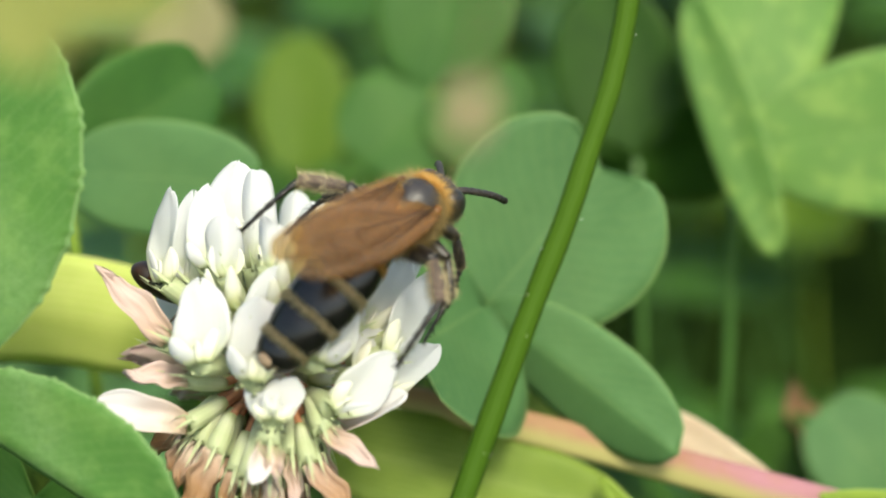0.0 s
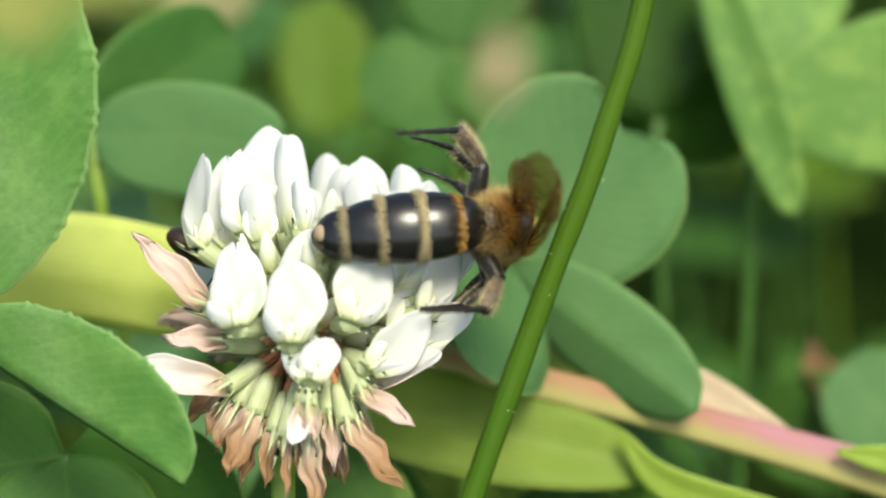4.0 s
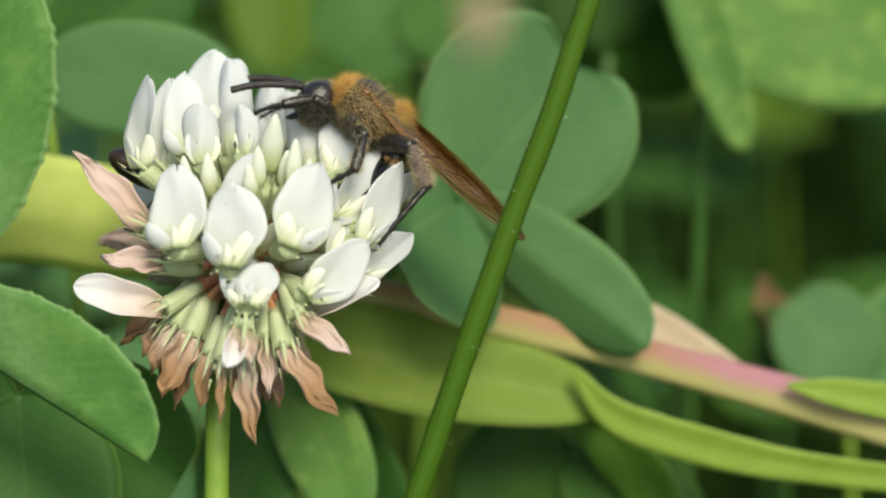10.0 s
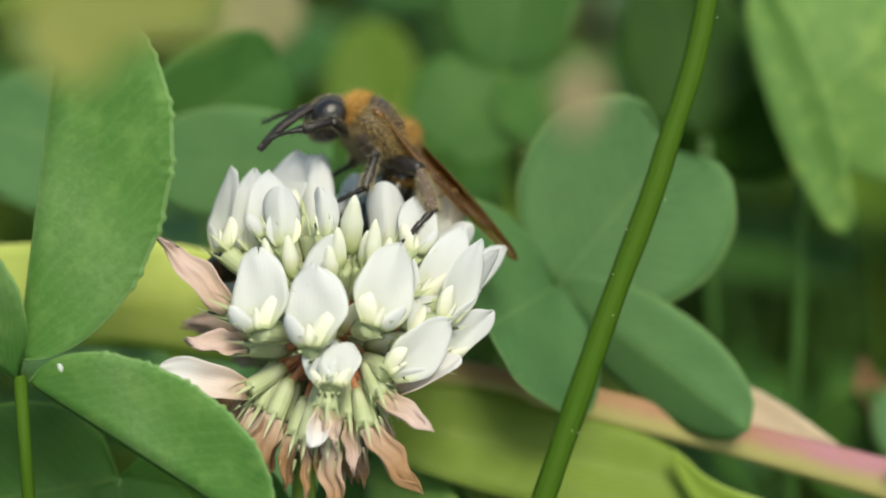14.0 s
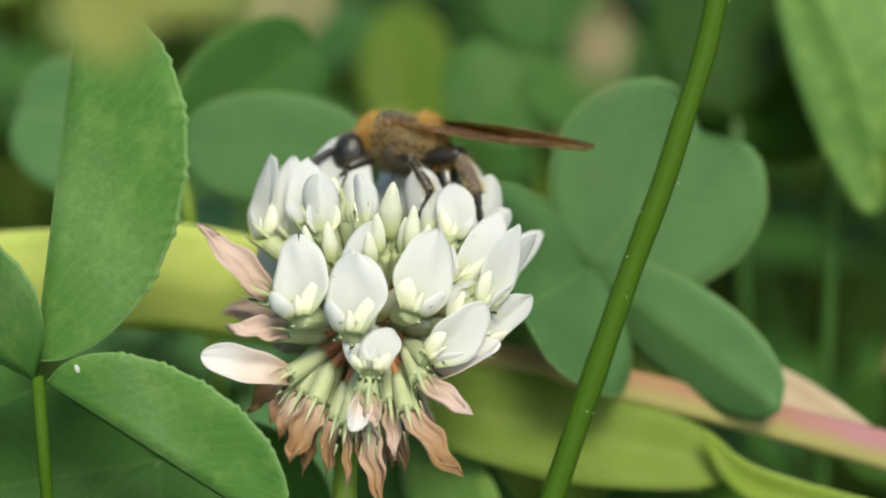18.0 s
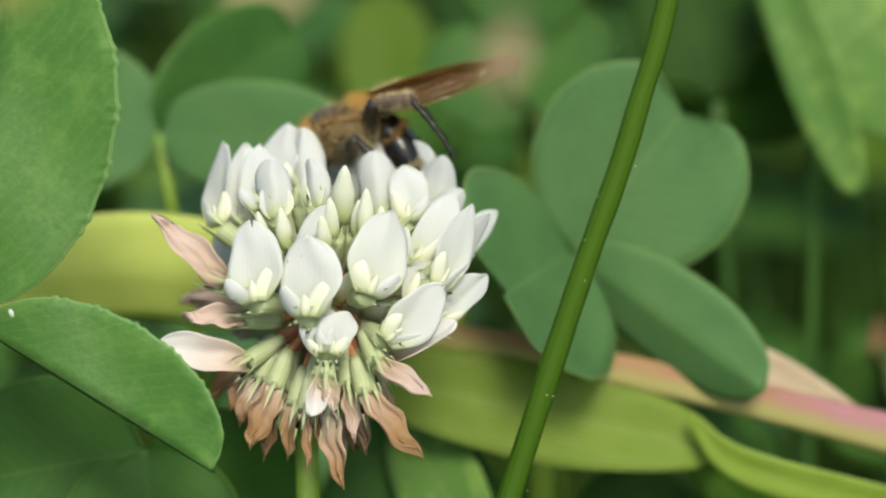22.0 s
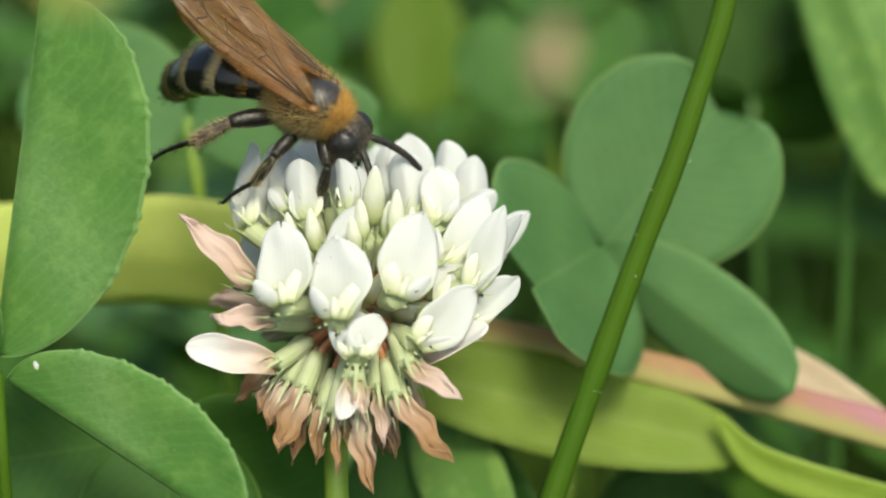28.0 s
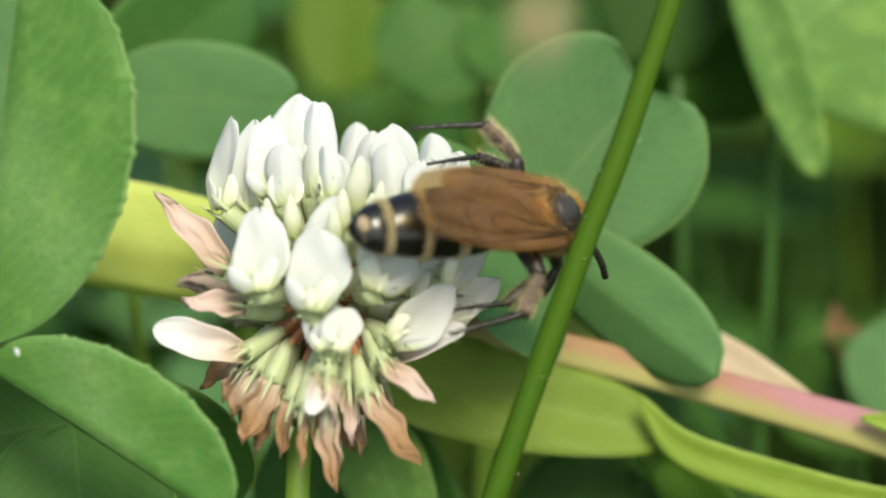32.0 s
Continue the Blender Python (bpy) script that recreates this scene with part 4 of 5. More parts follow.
# the far side of the head
rnd = random.Random(77)
for k in range(34):
    el = math.asin(-0.35 + 1.25 * (k + 0.5) / 34)
    az = k * 2.39996
    d = Vector((math.cos(el) * math.cos(az), math.sin(el), math.cos(el) * math.sin(az)))
    if d.z < 0.25:
        continue
    kind = "w" if d.y > 0.0 else rnd.choice("pr")
    low = Vector((-0.6, -1.6, 1.0))
    floret(low + d * 5.2, low + d * rnd.uniform(9.6, 10.8) + Vector((0, 0.6, 0)), rnd.uniform(2.6, 3.8), kind, 900 + 5 * k)


def flower_axis():
    top = [at(1.5, 3.0, 0.8), at(1.6, -1.5, 0.5), at(0.2, -7, 0.2), at(-1.1, -10.5, 0)]
    v, f, u = tube_data(smooth_line(top, 14), [(0.5 + 1.0 * math.sin(0.3 + 2.6 * i / 14)) * MM for i in range(15)], 10)
    part("receptacle", mesh_of("receptacle", [p - CENTRE for p in v], f, u), PEDICEL, HEAD, "reddish-brown axis of the head")
    foot = ground_below(Vector((-1.5, -85, 10)))
    tube("flower_stalk", [foot - Vector((0, 0, 0.012)), at(-1.6, -60, 3), at(-1.3, -20, 0), at(-1.0, -9, 0)], 1.0 * MM, 0.82 * MM, STEM_GREEN, HEAD, 26, 12)


flower_axis()


# ---- the small fly that hides among the florets ----
def small_fly():
    e = thing("small_fly", CENTRE, "small dark fly with orange bars and a teal thorax", "fly")
    sc = 1.4 * MM
    body = scaled(ball_data((-0.9, 0, 0), (1.9, 1.0, 0.85), 14, 10), sc)
    part("abdomen", mesh_of("abdomen", *body), FLY_DARK, e)
    for x in (-0.1, -0.9, -1.7):
        line = [Vector((x, 0.86 * math.cos(a) * (1 - 0.12 * (x + 0.9) ** 2), 0.72 * math.sin(a) * (1 - 0.09 * (x + 0.9) ** 2))) * sc for a in [0.25 + 2.64 * i / 10 for i in range(11)]]
        part("orange_bar", mesh_of("orange_bar", *tube_data(line, [0.19 * sc] * 11, 8)), FLY_ORANGE, e)
    part("thorax", mesh_of("thorax", *scaled(ball_data((1.4, 0, 0.1), (0.95, 0.85, 0.85), 14, 10), sc)), FLY_TEAL, e, "dark teal shining thorax")
    part("head", mesh_of("head", *scaled(ball_data((2.5, 0, -0.05), (0.5, 0.7, 0.6), 12, 8), sc)), FLY_DARK, e)
    for s in (-1, 1):
        part("eye", mesh_of("eye", *scaled(ball_data((2.6, 0.42 * s, 0.1), (0.4, 0.32, 0.42), 10, 8), sc)), EYE_BLACK, e)
        for x, dx in ((1.9, 0.9), (1.4, 0.1), (0.9, -0.9)):
            ln = smooth_line([Vector((x, 0.5 * s, -0.4)) * sc, Vector((x + dx * 0.6, 1.5 * s, 0.0)) * sc, Vector((x + dx, 1.9 * s, -1.1)) * sc], 8)
            part("leg", mesh_of("leg", *tube_data(ln, [0.1 * sc - 0.006 * sc * i for i in range(9)], 6)), FLY_DARK, e)
    return e


FLY = small_fly()


def dry_leaf():
    """A crumpled dead leaf caught among the stems beside the midrib."""
    a, b = lay(1412, 655, 45), lay(1335, 500, 47)
    base = ground_below(a)
    e = thing("withered_leaf", base, "curled brown dry leaf beside the pink midrib", "leaf")
    tube("leaf_stalk", [base - Vector((0, 0, 0.01)), base.lerp(way(a), 0.6) + Vector((0, 0.003, 0)), way(a)], 0.5 * MM, 0.35 * MM, STEM_DARK, e, 10)
    for k, (p, q, w) in enumerate(((a, b, 5.0), (a, b + Vector((2.6, -1.4, 1.0)), 3.4))):
        ob = part("blade", banner_mesh((q - p).length, w, "d", 3300 + k), LEAF_DRY, None)
        place_under(ob, e, facing(p, q, 25 - 60 * k))


dry_leaf()


# ---- the wasp: x ahead, y to its left, z up, in mm about its thorax ----
def along_x(profile, sides=20, squash=0.7):
    """A body of revolution about x from (x, radius) pairs, flattened from above."""
    verts, faces, uvs = [], [], []
    for i, (x, r) in enumerate(profile):
        for k in range(sides):
            a = 6.28318 * k / sides
            verts.append(Vector((x, math.cos(a) * r, math.sin(a) * r * squash)) * MM)
            uvs.append((k / sides, i / (len(profile) - 1)))
    n = len(profile)
    for i in range(n - 1):
        for k in range(sides):
            a, b = i * sides + k, i * sides + (k + 1) % sides
            faces.append((a, a + sides, b + sides, b))
    faces.append(tuple(range(sides)))
    faces.append(tuple((n - 1) * sides + k for k in range(sides - 1, -1, -1)))
    return verts, faces, uvs


def tufts(count, spot, length, radius, seed, jitter=0.35, comb=(0, 0, 0)):
    """Hairs on a body: spot(rnd) gives a place and a direction in mm."""
    r = random.Random(seed)
    roots, lens = [], []
    for _ in range(count):
        p, d = spot(r)
        d = Vector(d).normalized() + Vector(comb) + Vector((r.uniform(-jitter, jitter), r.uniform(-jitter, jitter), r.uniform(-jitter, jitter)))
        roots.append((Vector(p) * MM, d))
        lens.append(length * r.uniform(0.55, 1.15) * MM)
    return hair_data(roots, lens, radius * MM)


WASP = thing("wasp", CENTRE, "large hairy black wasp with pale bands and amber wings", "wasp")


def on_ball(c, rad, keep):
    """A random place and normal on an ellipsoid, where keep(unit) holds."""

    def spot(r):
        while True:
            d = Vector((r.gauss(0, 1), r.gauss(0, 1), r.gauss(0, 1))).normalized()
            if keep(d):
                return Vector((c[0] + d.x * rad[0], c[1] + d.y * rad[1], c[2] + d.z * rad[2])), Vector((d.x / rad[0], d.y / rad[1], d.z / rad[2]))

    return spot


ANTENNAE = []
HEAD_DROP = Vector((-0.3, 0, -0.55)) * MM


def wasp_body():
    th = part("thorax", mesh_of("thorax", *scaled(ball_data((0, 0, 0), (3.1, 2.2, 2.0), 22, 16, 0.012, 4), MM)), CHITIN_BROWN, WASP)
    v, f, u = ball_data((0.75, 0, 0.45), (1.95, 1.75, 1.78), 28, 20)
    # two shallow furrows run along the plate
    v = [p * (1 - 0.035 * math.exp(-(((abs(p.y) - 0.62) / 0.13) ** 2)) - 0.02 * math.exp(-((p.y / 0.1) ** 2))) if p.z > 0.8 else p for p in v]
    part("back_plate", mesh_of("back_plate", *scaled((v, f, u), MM)), CHITIN_PLATE, th, "dull black plate on the back")
    part("rear_plate", mesh_of("rear_plate", *scaled(ball_data((-1.65, 0, 0.5), (0.75, 1.35, 1.3), 18, 12), MM)), CHITIN_AMBER, th)
    part("hind_plate", mesh_of("hind_plate", *scaled(ball_data((-2.35, 0, 0.1), (0.9, 1.5, 1.35), 18, 12, 0.01), MM)), CHITIN_BROWN, th)
    for s in (-1, 1):
        part("side_plate", mesh_of("side_plate", *scaled(ball_data((0.5, 1.55 * s, -0.75), (0.95, 0.72, 0.8), 14, 10, 0.015), MM)), CHITIN_MATT, th)
        part("wing_cap", mesh_of("wing_cap", *scaled(ball_data((1.0, 1.62 * s, 1.25), (0.5, 0.36, 0.32), 12, 8), MM)), CHITIN_AMBER, th)
    c, rad = (0, 0, 0), (3.12, 2.24, 2.04)
    ob = joined("collar_fur", [tufts(2100, on_ball(c, (3.12, 2.22, 2.04), lambda d: d.x > 0.7 and d.z > -0.35), 0.95, 0.017, 1, 0.7, (-0.8, 0, 0)), tufts(1300, on_ball((-1.65, 0, 0.45), (0.78, 1.4, 1.34), lambda d: d.z > 0.0), 1.15, 0.015, 3, 0.6, (-0.7, 0, 0.2))], HAIR_AMBER, th, "amber fur collar")
    ob["kind"] = "stuff"
    ob = joined("side_fur", [tufts(1700, on_ball(c, rad, lambda d: abs(d.y) > 0.3 and -0.55 < d.z < 0.62 and d.x < 0.74), 1.0, 0.016, 2, 0.6, (-1.0, 0, -0.2)), tufts(900, on_ball(c, rad, lambda d: abs(d.y) > 0.3 and d.z > -0.2), 1.35, 0.011, 12, 0.5, (-0.6, 0, 0.2)), tufts(900, on_ball(c, rad, lambda d: d.x < -0.6 and d.z > -0.2), 0.9, 0.014, 13, 0.5, (-0.5, 0, 0))], HAIR_GOLD, th, "golden-brown hair on the sides")
    ob["kind"] = "stuff"
    ob = joined("belly_fur", [tufts(2600, on_ball(c, rad, lambda d: d.z < -0.3), 0.9, 0.014, 5, 0.5, (-0.8, 0, 0))], HAIR_GREY, th, "greyish hair under the body")
    ob["kind"] = "stuff"
    head = part("head", mesh_of("head", *scaled(ball_data((3.7, 0, -0.95), (1.5, 2.05, 1.82), 22, 16), MM)), CHITIN_MATT, WASP, "black head with large eyes")
    head.location = HEAD_DROP
    for s in (-1, 1):
        part("eye", mesh_of("eye", *scaled(ball_data((3.8, 1.12 * s, -0.75), (1.22, 1.0, 1.45), 20, 16), MM)), EYE_BLACK, head)
        part("mandible", mesh_of("mandible", *tube_data(smooth_line([Vector((4.05, 0.8 * s, -2.1)) * MM, Vector((4.6, 0.7 * s, -2.75)) * MM, Vector((4.85, 0.15 * s, -3.05)) * MM], 8), [0.3 * MM * (1 - 0.07 * i) for i in range(9)], 8)), CHITIN, head)
    part("face_patch", mesh_of("face_patch", *scaled(ball_data((4.75, 0.0, -1.1), (0.42, 0.5, 0.8), 12, 9, 0.04), MM)), FACE_PALE, head, "worn pale patch on the face")
    part("brow_patch", mesh_of("brow_patch", *scaled(ball_data((3.4, 0.35, 0.42), (0.55, 0.5, 0.3), 12, 8, 0.04), MM)), FACE_PALE, head)
    ob = joined("face_hair", [tufts(1000, on_ball((3.7, 0, -0.95), (1.42, 1.9, 1.7), lambda d: d.x > -0.2 or d.z > 0.5), 0.42, 0.014, 8, 0.6), tufts(900, on_ball((3.7, 0, -0.95), (1.46, 1.95, 1.76), lambda d: d.x < 0.3), 0.5, 0.014, 9, 0.6)], HAIR_GREY, head)
    ob["kind"] = "stuff"
    for s in (-1, 1):
        pts = [Vector((4.55, 0.42 * s, -0.7)) * MM, Vector((5.3, 0.8 * s, -0.55)) * MM, Vector((6.7, 1.5 * s, -1.1)) * MM, Vector((8.1, 2.1 * s, -1.9)) * MM, Vector((9.3, 2.5 * s, -2.9)) * MM]
        ANTENNAE.append(part("antenna", mesh_of("antenna", *tube_data(smooth_line(pts, 44), [(0.17 + 0.09 * min(1, i / 12)) * (1 - 0.14 * ((i % 4) == 0)) * MM for i in range(45)], 8)), CHITIN_MATT, WASP, "slender black antenna"))


wasp_body()

# abdomen: five rings, each hinged on the one before
RINGS = [(1.7, 1.2, 1.95), (2.6, 1.9, 2.3), (2.7, 2.26, 2.2), (2.5, 2.16, 1.7), (2.4, 1.62, 0.4)]


def wasp_ring(k):
    ln, r0, r1 = RINGS[k]
    prof = []
    for i in range(9):
        t = i / 8
        r = r0 + (r1 - r0) * (t if k < 4 else t ** 2.2) + 0.22 * math.sin(math.pi * t)
        prof.append((-ln * t * 1.06, r * (0.97 if i == 8 else 1.0)))
    prof = [(0.25, r0 * 0.86)] + prof + [(-ln * 1.02, prof[-1][1] * 0.8)]
    ob = part("abdomen_ring", mesh_of("abdomen_ring", *along_x(prof[::-1], 22)), CHITIN, WASP, "glossy black ring with a pale hind edge" if k < 4 else "black tip of the abdomen with a worn grey patch")
    if k < 4:
        rr = prof[-2][1]
        band = along_x([(-ln * 1.08, rr * 0.99), (-ln * 1.06, rr * 1.02), (-ln * 0.92, rr * 1.035 + 0.02), (-ln * 0.85, rr * 1.02 + 0.04)], 22)
        if k > 0:
            bd = part("pale_band", mesh_of("pale_band", *band), HAIR_PALE if k > 1 else HAIR_AMBER, ob, "pale yellow band")
            bd.data.materials[0] = BAND
        fr = tufts(1700 if k else 500, lambda r: ring_spot(r, -ln * r.uniform(0.78, 1.04), rr), 0.75, 0.022, 30 + k, 0.25)
        h = joined("fringe", [fr], HAIR_PALE if k else HAIR_AMBER, ob)
        h["kind"] = "stuff"
    else:
        part("grey_patch", mesh_of("grey_patch", *scaled(ball_data((-1.75, 0.15, 0.72), (0.5, 0.6, 0.35), 12, 8, 0.05), MM)), FACE_PALE, ob)
        h = joined("bristles", [tufts(160, lambda r: ring_spot(r, -2.2 * r.uniform(0.5, 1.0), 1.2), 0.5, 0.018, 39, 0.3)], HAIR_GREY, ob)
        h["kind"] = "stuff"
    return ob


def ring_spot(r, x, rad):
    a = r.uniform(0, 6.283)
    return Vector((x, math.cos(a) * rad, math.sin(a) * rad * 0.7)), Vector((-1.0, math.cos(a) * 0.45, math.sin(a) * 0.45))


BAND = plain("wasp_pale_band", (0.52, 0.4, 0.18), (0.78, 0.67, 0.42), 0.6, 2600, 0.6, 0.00006)
RING_OBS = [wasp_ring(k) for k in range(5)]


def curled(total, lift=0.0):
    """Poses of the rings in the wasp's space when the abdomen bends down by total degrees and lifts at its root."""
    m = Matrix.Translation((-2.55 * MM, 0, 0.1 * MM)) @ Matrix.Rotation(radians(lift), 4, "Y")
    out = []
    for k, (ln, r0, r1) in enumerate(RINGS):
        out.append(m.copy())
        bend = total / 4.0 * (1.2 if k in (1, 2) else 0.8)
        m = m @ Matrix.Translation((-ln * MM * 0.98, 0, 0)) @ Matrix.Rotation(radians(-bend), 4, "Y")
    return out


def wing_mesh(length, width, shape_k, seed):
    """A wing along +x from its root, its front edge at +y."""
    shape = wing_shape(length, width, shape_k, seed)
    return sheet("wing", 18, 14, shape, 0.03)


def wing_shape(length, width, shape_k, seed):
    rnd = random.Random(seed)
    ph = [rnd.uniform(0, 6.28) for _ in range(3)]

    def shape(s, t):
        front = 0.42 * math.sin(math.pi * (0.08 + 0.72 * t)) ** 0.7
        rear = 0.58 * math.sin(math.pi * (0.06 + 0.9 * t**shape_k)) ** 0.8
        if t > 0.97:
            front, rear = front * 0.8, rear * 0.8
        y = (front * s if s > 0 else rear * s) * width
        x = length * t - 0.06 * length * abs(s) ** 3 * t
        z = 0.025 * width * math.sin(9 * s + ph[0]) * t + 0.05 * width * math.sin(3 * t + ph[1]) + 0.01 * width * math.sin(23 * s + 4 * t + ph[2])
        return y, x, z

    return shape


def wing(name, side, length, width, seed):
    me = wing_mesh(length, width, 1.4, seed)
    surf = wing_shape(length, width, 1.4, seed)
    # the sheet runs along +y: turn it so that it runs along +x with its front edge on the wasp's outer side
    turn = Matrix(((0, 1, 0), (-side, 0, 0), (0, 0, 1))).to_4x4()
    me.transform(turn)
    ob = part(name, me, WING, WASP, "smoky amber wing")
    lines = [
        [(0.0, 0.02), (0.3, 0.2), (0.65, 0.33), (0.9, 0.24)],
        [(0.0, 0.0), (0.3, 0.1), (0.55, 0.14), (0.75, 0.05)],
        [(0.05, -0.02), (0.3, -0.08), (0.6, -0.2), (0.8, -0.28)],
        [(0.05, -0.04), (0.25, -0.2), (0.42, -0.42)],
        [(0.5, 0.13), (0.55, -0.02), (0.5, -0.15)],
        [(0.66, 0.3), (0.62, 0.14), (0.72, -0.02), (0.68, -0.2)],
        [(0.32, 0.1), (0.3, -0.08)],
    ]
    for ln in lines:
        pts = []
        for x, y in ln:
            q = surf(max(-1.0, min(1.0, y / (0.4 if y > 0 else 0.55))), x)
            pts.append(Vector((q[1], -side * q[0], q[2] + 0.03)) * MM)
        part("wing_vein", mesh_of("wing_vein", *tube_data(smooth_line(pts, 10), [(0.075 - 0.004 * i) * MM for i in range(11)], 5)), VEIN, ob)
    return ob


FORE = [wing("forewing", s, 15.0, 4.7, 60 + s) for s in (-1, 1)]
HIND = [wing("hindwing", s, 11.0, 3.8, 70 + s) for s in (-1, 1)]


def wing_pose(side, out, up, twist, root=(0.9, 1.5, 1.65)):
    """A wing's pose in the wasp's space: swung out from straight back, lifted, and twisted, in degrees."""
    m = Matrix.Translation((root[0] * MM, side * root[1] * MM, root[2] * MM))
    m = m @ Matrix.Rotation(radians(180 - side * out), 4, "Z") @ Matrix.Rotation(radians(-up), 4, "Y") @ Matrix.Rotation(radians(side * twist), 4, "X")
    return m


def hairy_rod(length, radii, skin, hair, count, hair_len, hair_r, seed, rake=0.8, bend=0.0, flat=1.0):
    """A leg segment along +x from its joint: a jointed rod and its hairs or spines, as one mesh with two materials."""
    n = len(radii) - 1
    line = [Vector((length * i / n, 0, bend * math.sin(math.pi * i / n))) * MM for i in range(n + 1)]
    v, f, u = tube_data(line, [q * MM for q in radii], 10, flat)
    r = random.Random(seed)
    roots, lens = [], []
    for _ in range(count):
        g = r.random() ** 0.8 * (n - 0.01)
        k = int(g)
        a = r.uniform(0, 6.2832)
        d = Vector((0, math.cos(a), math.sin(a)))
        roots.append((line[k].lerp(line[k + 1], g - k) + d * radii[k] * 0.8 * MM, d + Vector((rake, 0, 0))))
        lens.append(hair_len * r.uniform(0.45, 1.15) * MM)
    hv, hf, hu = hair_data(roots, lens, hair_r * MM)
    k, m = len(v), len(f)
    me = mesh_of("leg_segment", v + hv, f + [tuple(q + k for q in g) for g in hf], u + hu)
    me.materials.append(skin)
    me.materials.append(hair)
    me.polygons.foreach_set("material_index", [0] * m + [1] * len(hf))
    return me


# upper leg, shin and foot lengths and the hip (mm) of the fore, middle and hind legs
LEG_SIZES = [(2.3, 2.3, 3.0), (2.7, 2.7, 3.6), (3.5, 3.3, 5.2)]
HIPS = [Vector((1.7, 0.95, -1.45)), Vector((0.2, 1.25, -1.5)), Vector((-1.5, 1.15, -1.25))]


def make_legs():
    out = []
    for k, (lu, ls, lf) in enumerate(LEG_SIZES):
        fat = (0.48, 0.5, 0.64)[k]
        upper = hairy_rod(lu, [fat * (0.5 + 0.55 * math.sin(math.pi * (0.12 + 0.76 * i / 10))) for i in range(11)], CHITIN_LEG, HAIR_GREY, 170, 0.5, 0.014, 700 + k, 0.7, 0.12)
        shin = hairy_rod(ls, [fat * (0.42 + 0.42 * math.sin(math.pi * (0.08 + 0.7 * i / 10))) for i in range(11)], POLLEN if k == 2 else CHITIN_LEG, HAIR_PALE if k else HAIR_GREY, (150, 320, 620)[k], (0.45, 0.6, 0.72)[k], 0.014, 710 + k, 0.5)
        foot = hairy_rod(lf, [fat * (0.42 - 0.011 * i) * (0.72 if i % 4 == 0 else 1.0) for i in range(21)], CHITIN_LEG, CHITIN_LEG, 46, 0.62, 0.03, 720 + k, 1.0, 0.18)
        for s in (-1, 1):
            a = part("leg", upper, None, WASP, "black jointed leg")
            b = part("shin", shin, None, a, "pollen-dusted hairy shin" if k == 2 else "")
            c = part("foot", foot, None, a, "thin spiny segmented foot")
            out.append((k, s, a, b, c))
    return out


LEGS = make_legs()

# the way each leg's upper leg, shin and foot point, for the fore, middle and hind pair, when the wasp stands, clasps the head from outside, faces the viewer or feeds
STANCES = {
    "stand": [((0.6, 0.5, -0.3), (0.3, 0.1, -1), (0.5, 0, -0.8)), ((-0.5, 0.8, 0.1), (-0.6, 0.25, -0.75), (0.2, 0, -1)), ((-0.85, 0.5, 0.25), (-0.5, 0.3, -0.8), (-0.15, 0, -1))],
    "clasp": [((0.5, 0.8, -0.4), (-0.2, 0.7, -0.8), (-0.6, 0.4, -0.7)), ((-0.1, 0.95, 0.1), (-0.6, 0.6, -0.45), (-0.9, 0.1, -0.45)), ((-0.1, 0.85, 0.5), (-0.65, 0.7, -0.05), (-0.95, 0.05, -0.5))],
    "cling": [((0.7, 0.5, 0.1), (0.6, 0.4, -0.7), (0.5, 0, -0.8)), ((-0.3, 0.9, 0.2), (-0.3, 0.5, -0.8), (0.3, 0, -0.9)), ((-0.75, 0.75, 0.45), (-0.75, 0.4, -0.5), (0.05, 0.1, -1))],
    "reach": [((0.6, 0.5, -0.3), (0.3, 0.1, -1), (0.5, 0, -0.8)), ((-0.3, 0.8, 0.3), (-0.4, 0.3, -0.85), (0.2, 0, -1)), ((-0.45, 0.5, 0.85), (-0.75, 0.4, -0.15), (-0.3, 0.1, -1))],
    "front": [((0.6, 0.6, -0.4), (0.5, -0.3, -0.8), (0.6, -0.1, -0.8)), ((0.15, 0.95, -0.1), (0.3, 0.25, -0.9), (0.35, 0, -0.95)), ((-0.5, 0.85, 0.2), (-0.2, 0.25, -0.95), (0.45, 0.05, -0.9))],
    "feed": [((0.6, 0.6, -0.5), (-0.1, 0.3, -1), (-0.5, 0.1, -0.85)), ((-0.4, 0.8, -0.4), (-0.5, 0.35, -0.85), (-0.75, 0.1, -0.65)), ((-0.7, 0.7, -0.1), (-0.7, 0.45, -0.6), (-0.85, 0.05, -0.55))],
}
# seconds and stance; the antennae droop by the degrees given
STANCE_ROWS = [(0, "clasp", 10), (3.5, "clasp", 10), (5.5, "clasp", 25), (6.5, "clasp", 25), (7, "cling", 5), (12, "cling", 0), (12.5, "cling", 10), (14, "cling", 45), (14.5, "cling", 45), (16.5, "stand", 30), (19.5, "stand", 30), (20, "stand", 50), (20.5, "stand", 40), (21, "reach", 10), (23, "reach", 10), (23.5, "front", 40), (26.5, "front", 45), (28.5, "feed", 10), (30.5, "feed", 10), (31, "clasp", 10), (32, "clasp", 10)]


def stance_at(t):
    """The six legs' directions and the antennae's droop at t seconds, blended between the stances."""
    for (t0, a, d0), (t1, b, d1) in zip(STANCE_ROWS, STANCE_ROWS[1:]):
        if t0 <= t <= t1:
            q = (t - t0) / (t1 - t0)
            dirs = [[Vector(x).normalized().lerp(Vector(y).normalized(), q).normalized() for x, y in zip(la, lb)] for la, lb in zip(STANCES[a], STANCES[b])]
            return dirs, d0 + (d1 - d0) * q


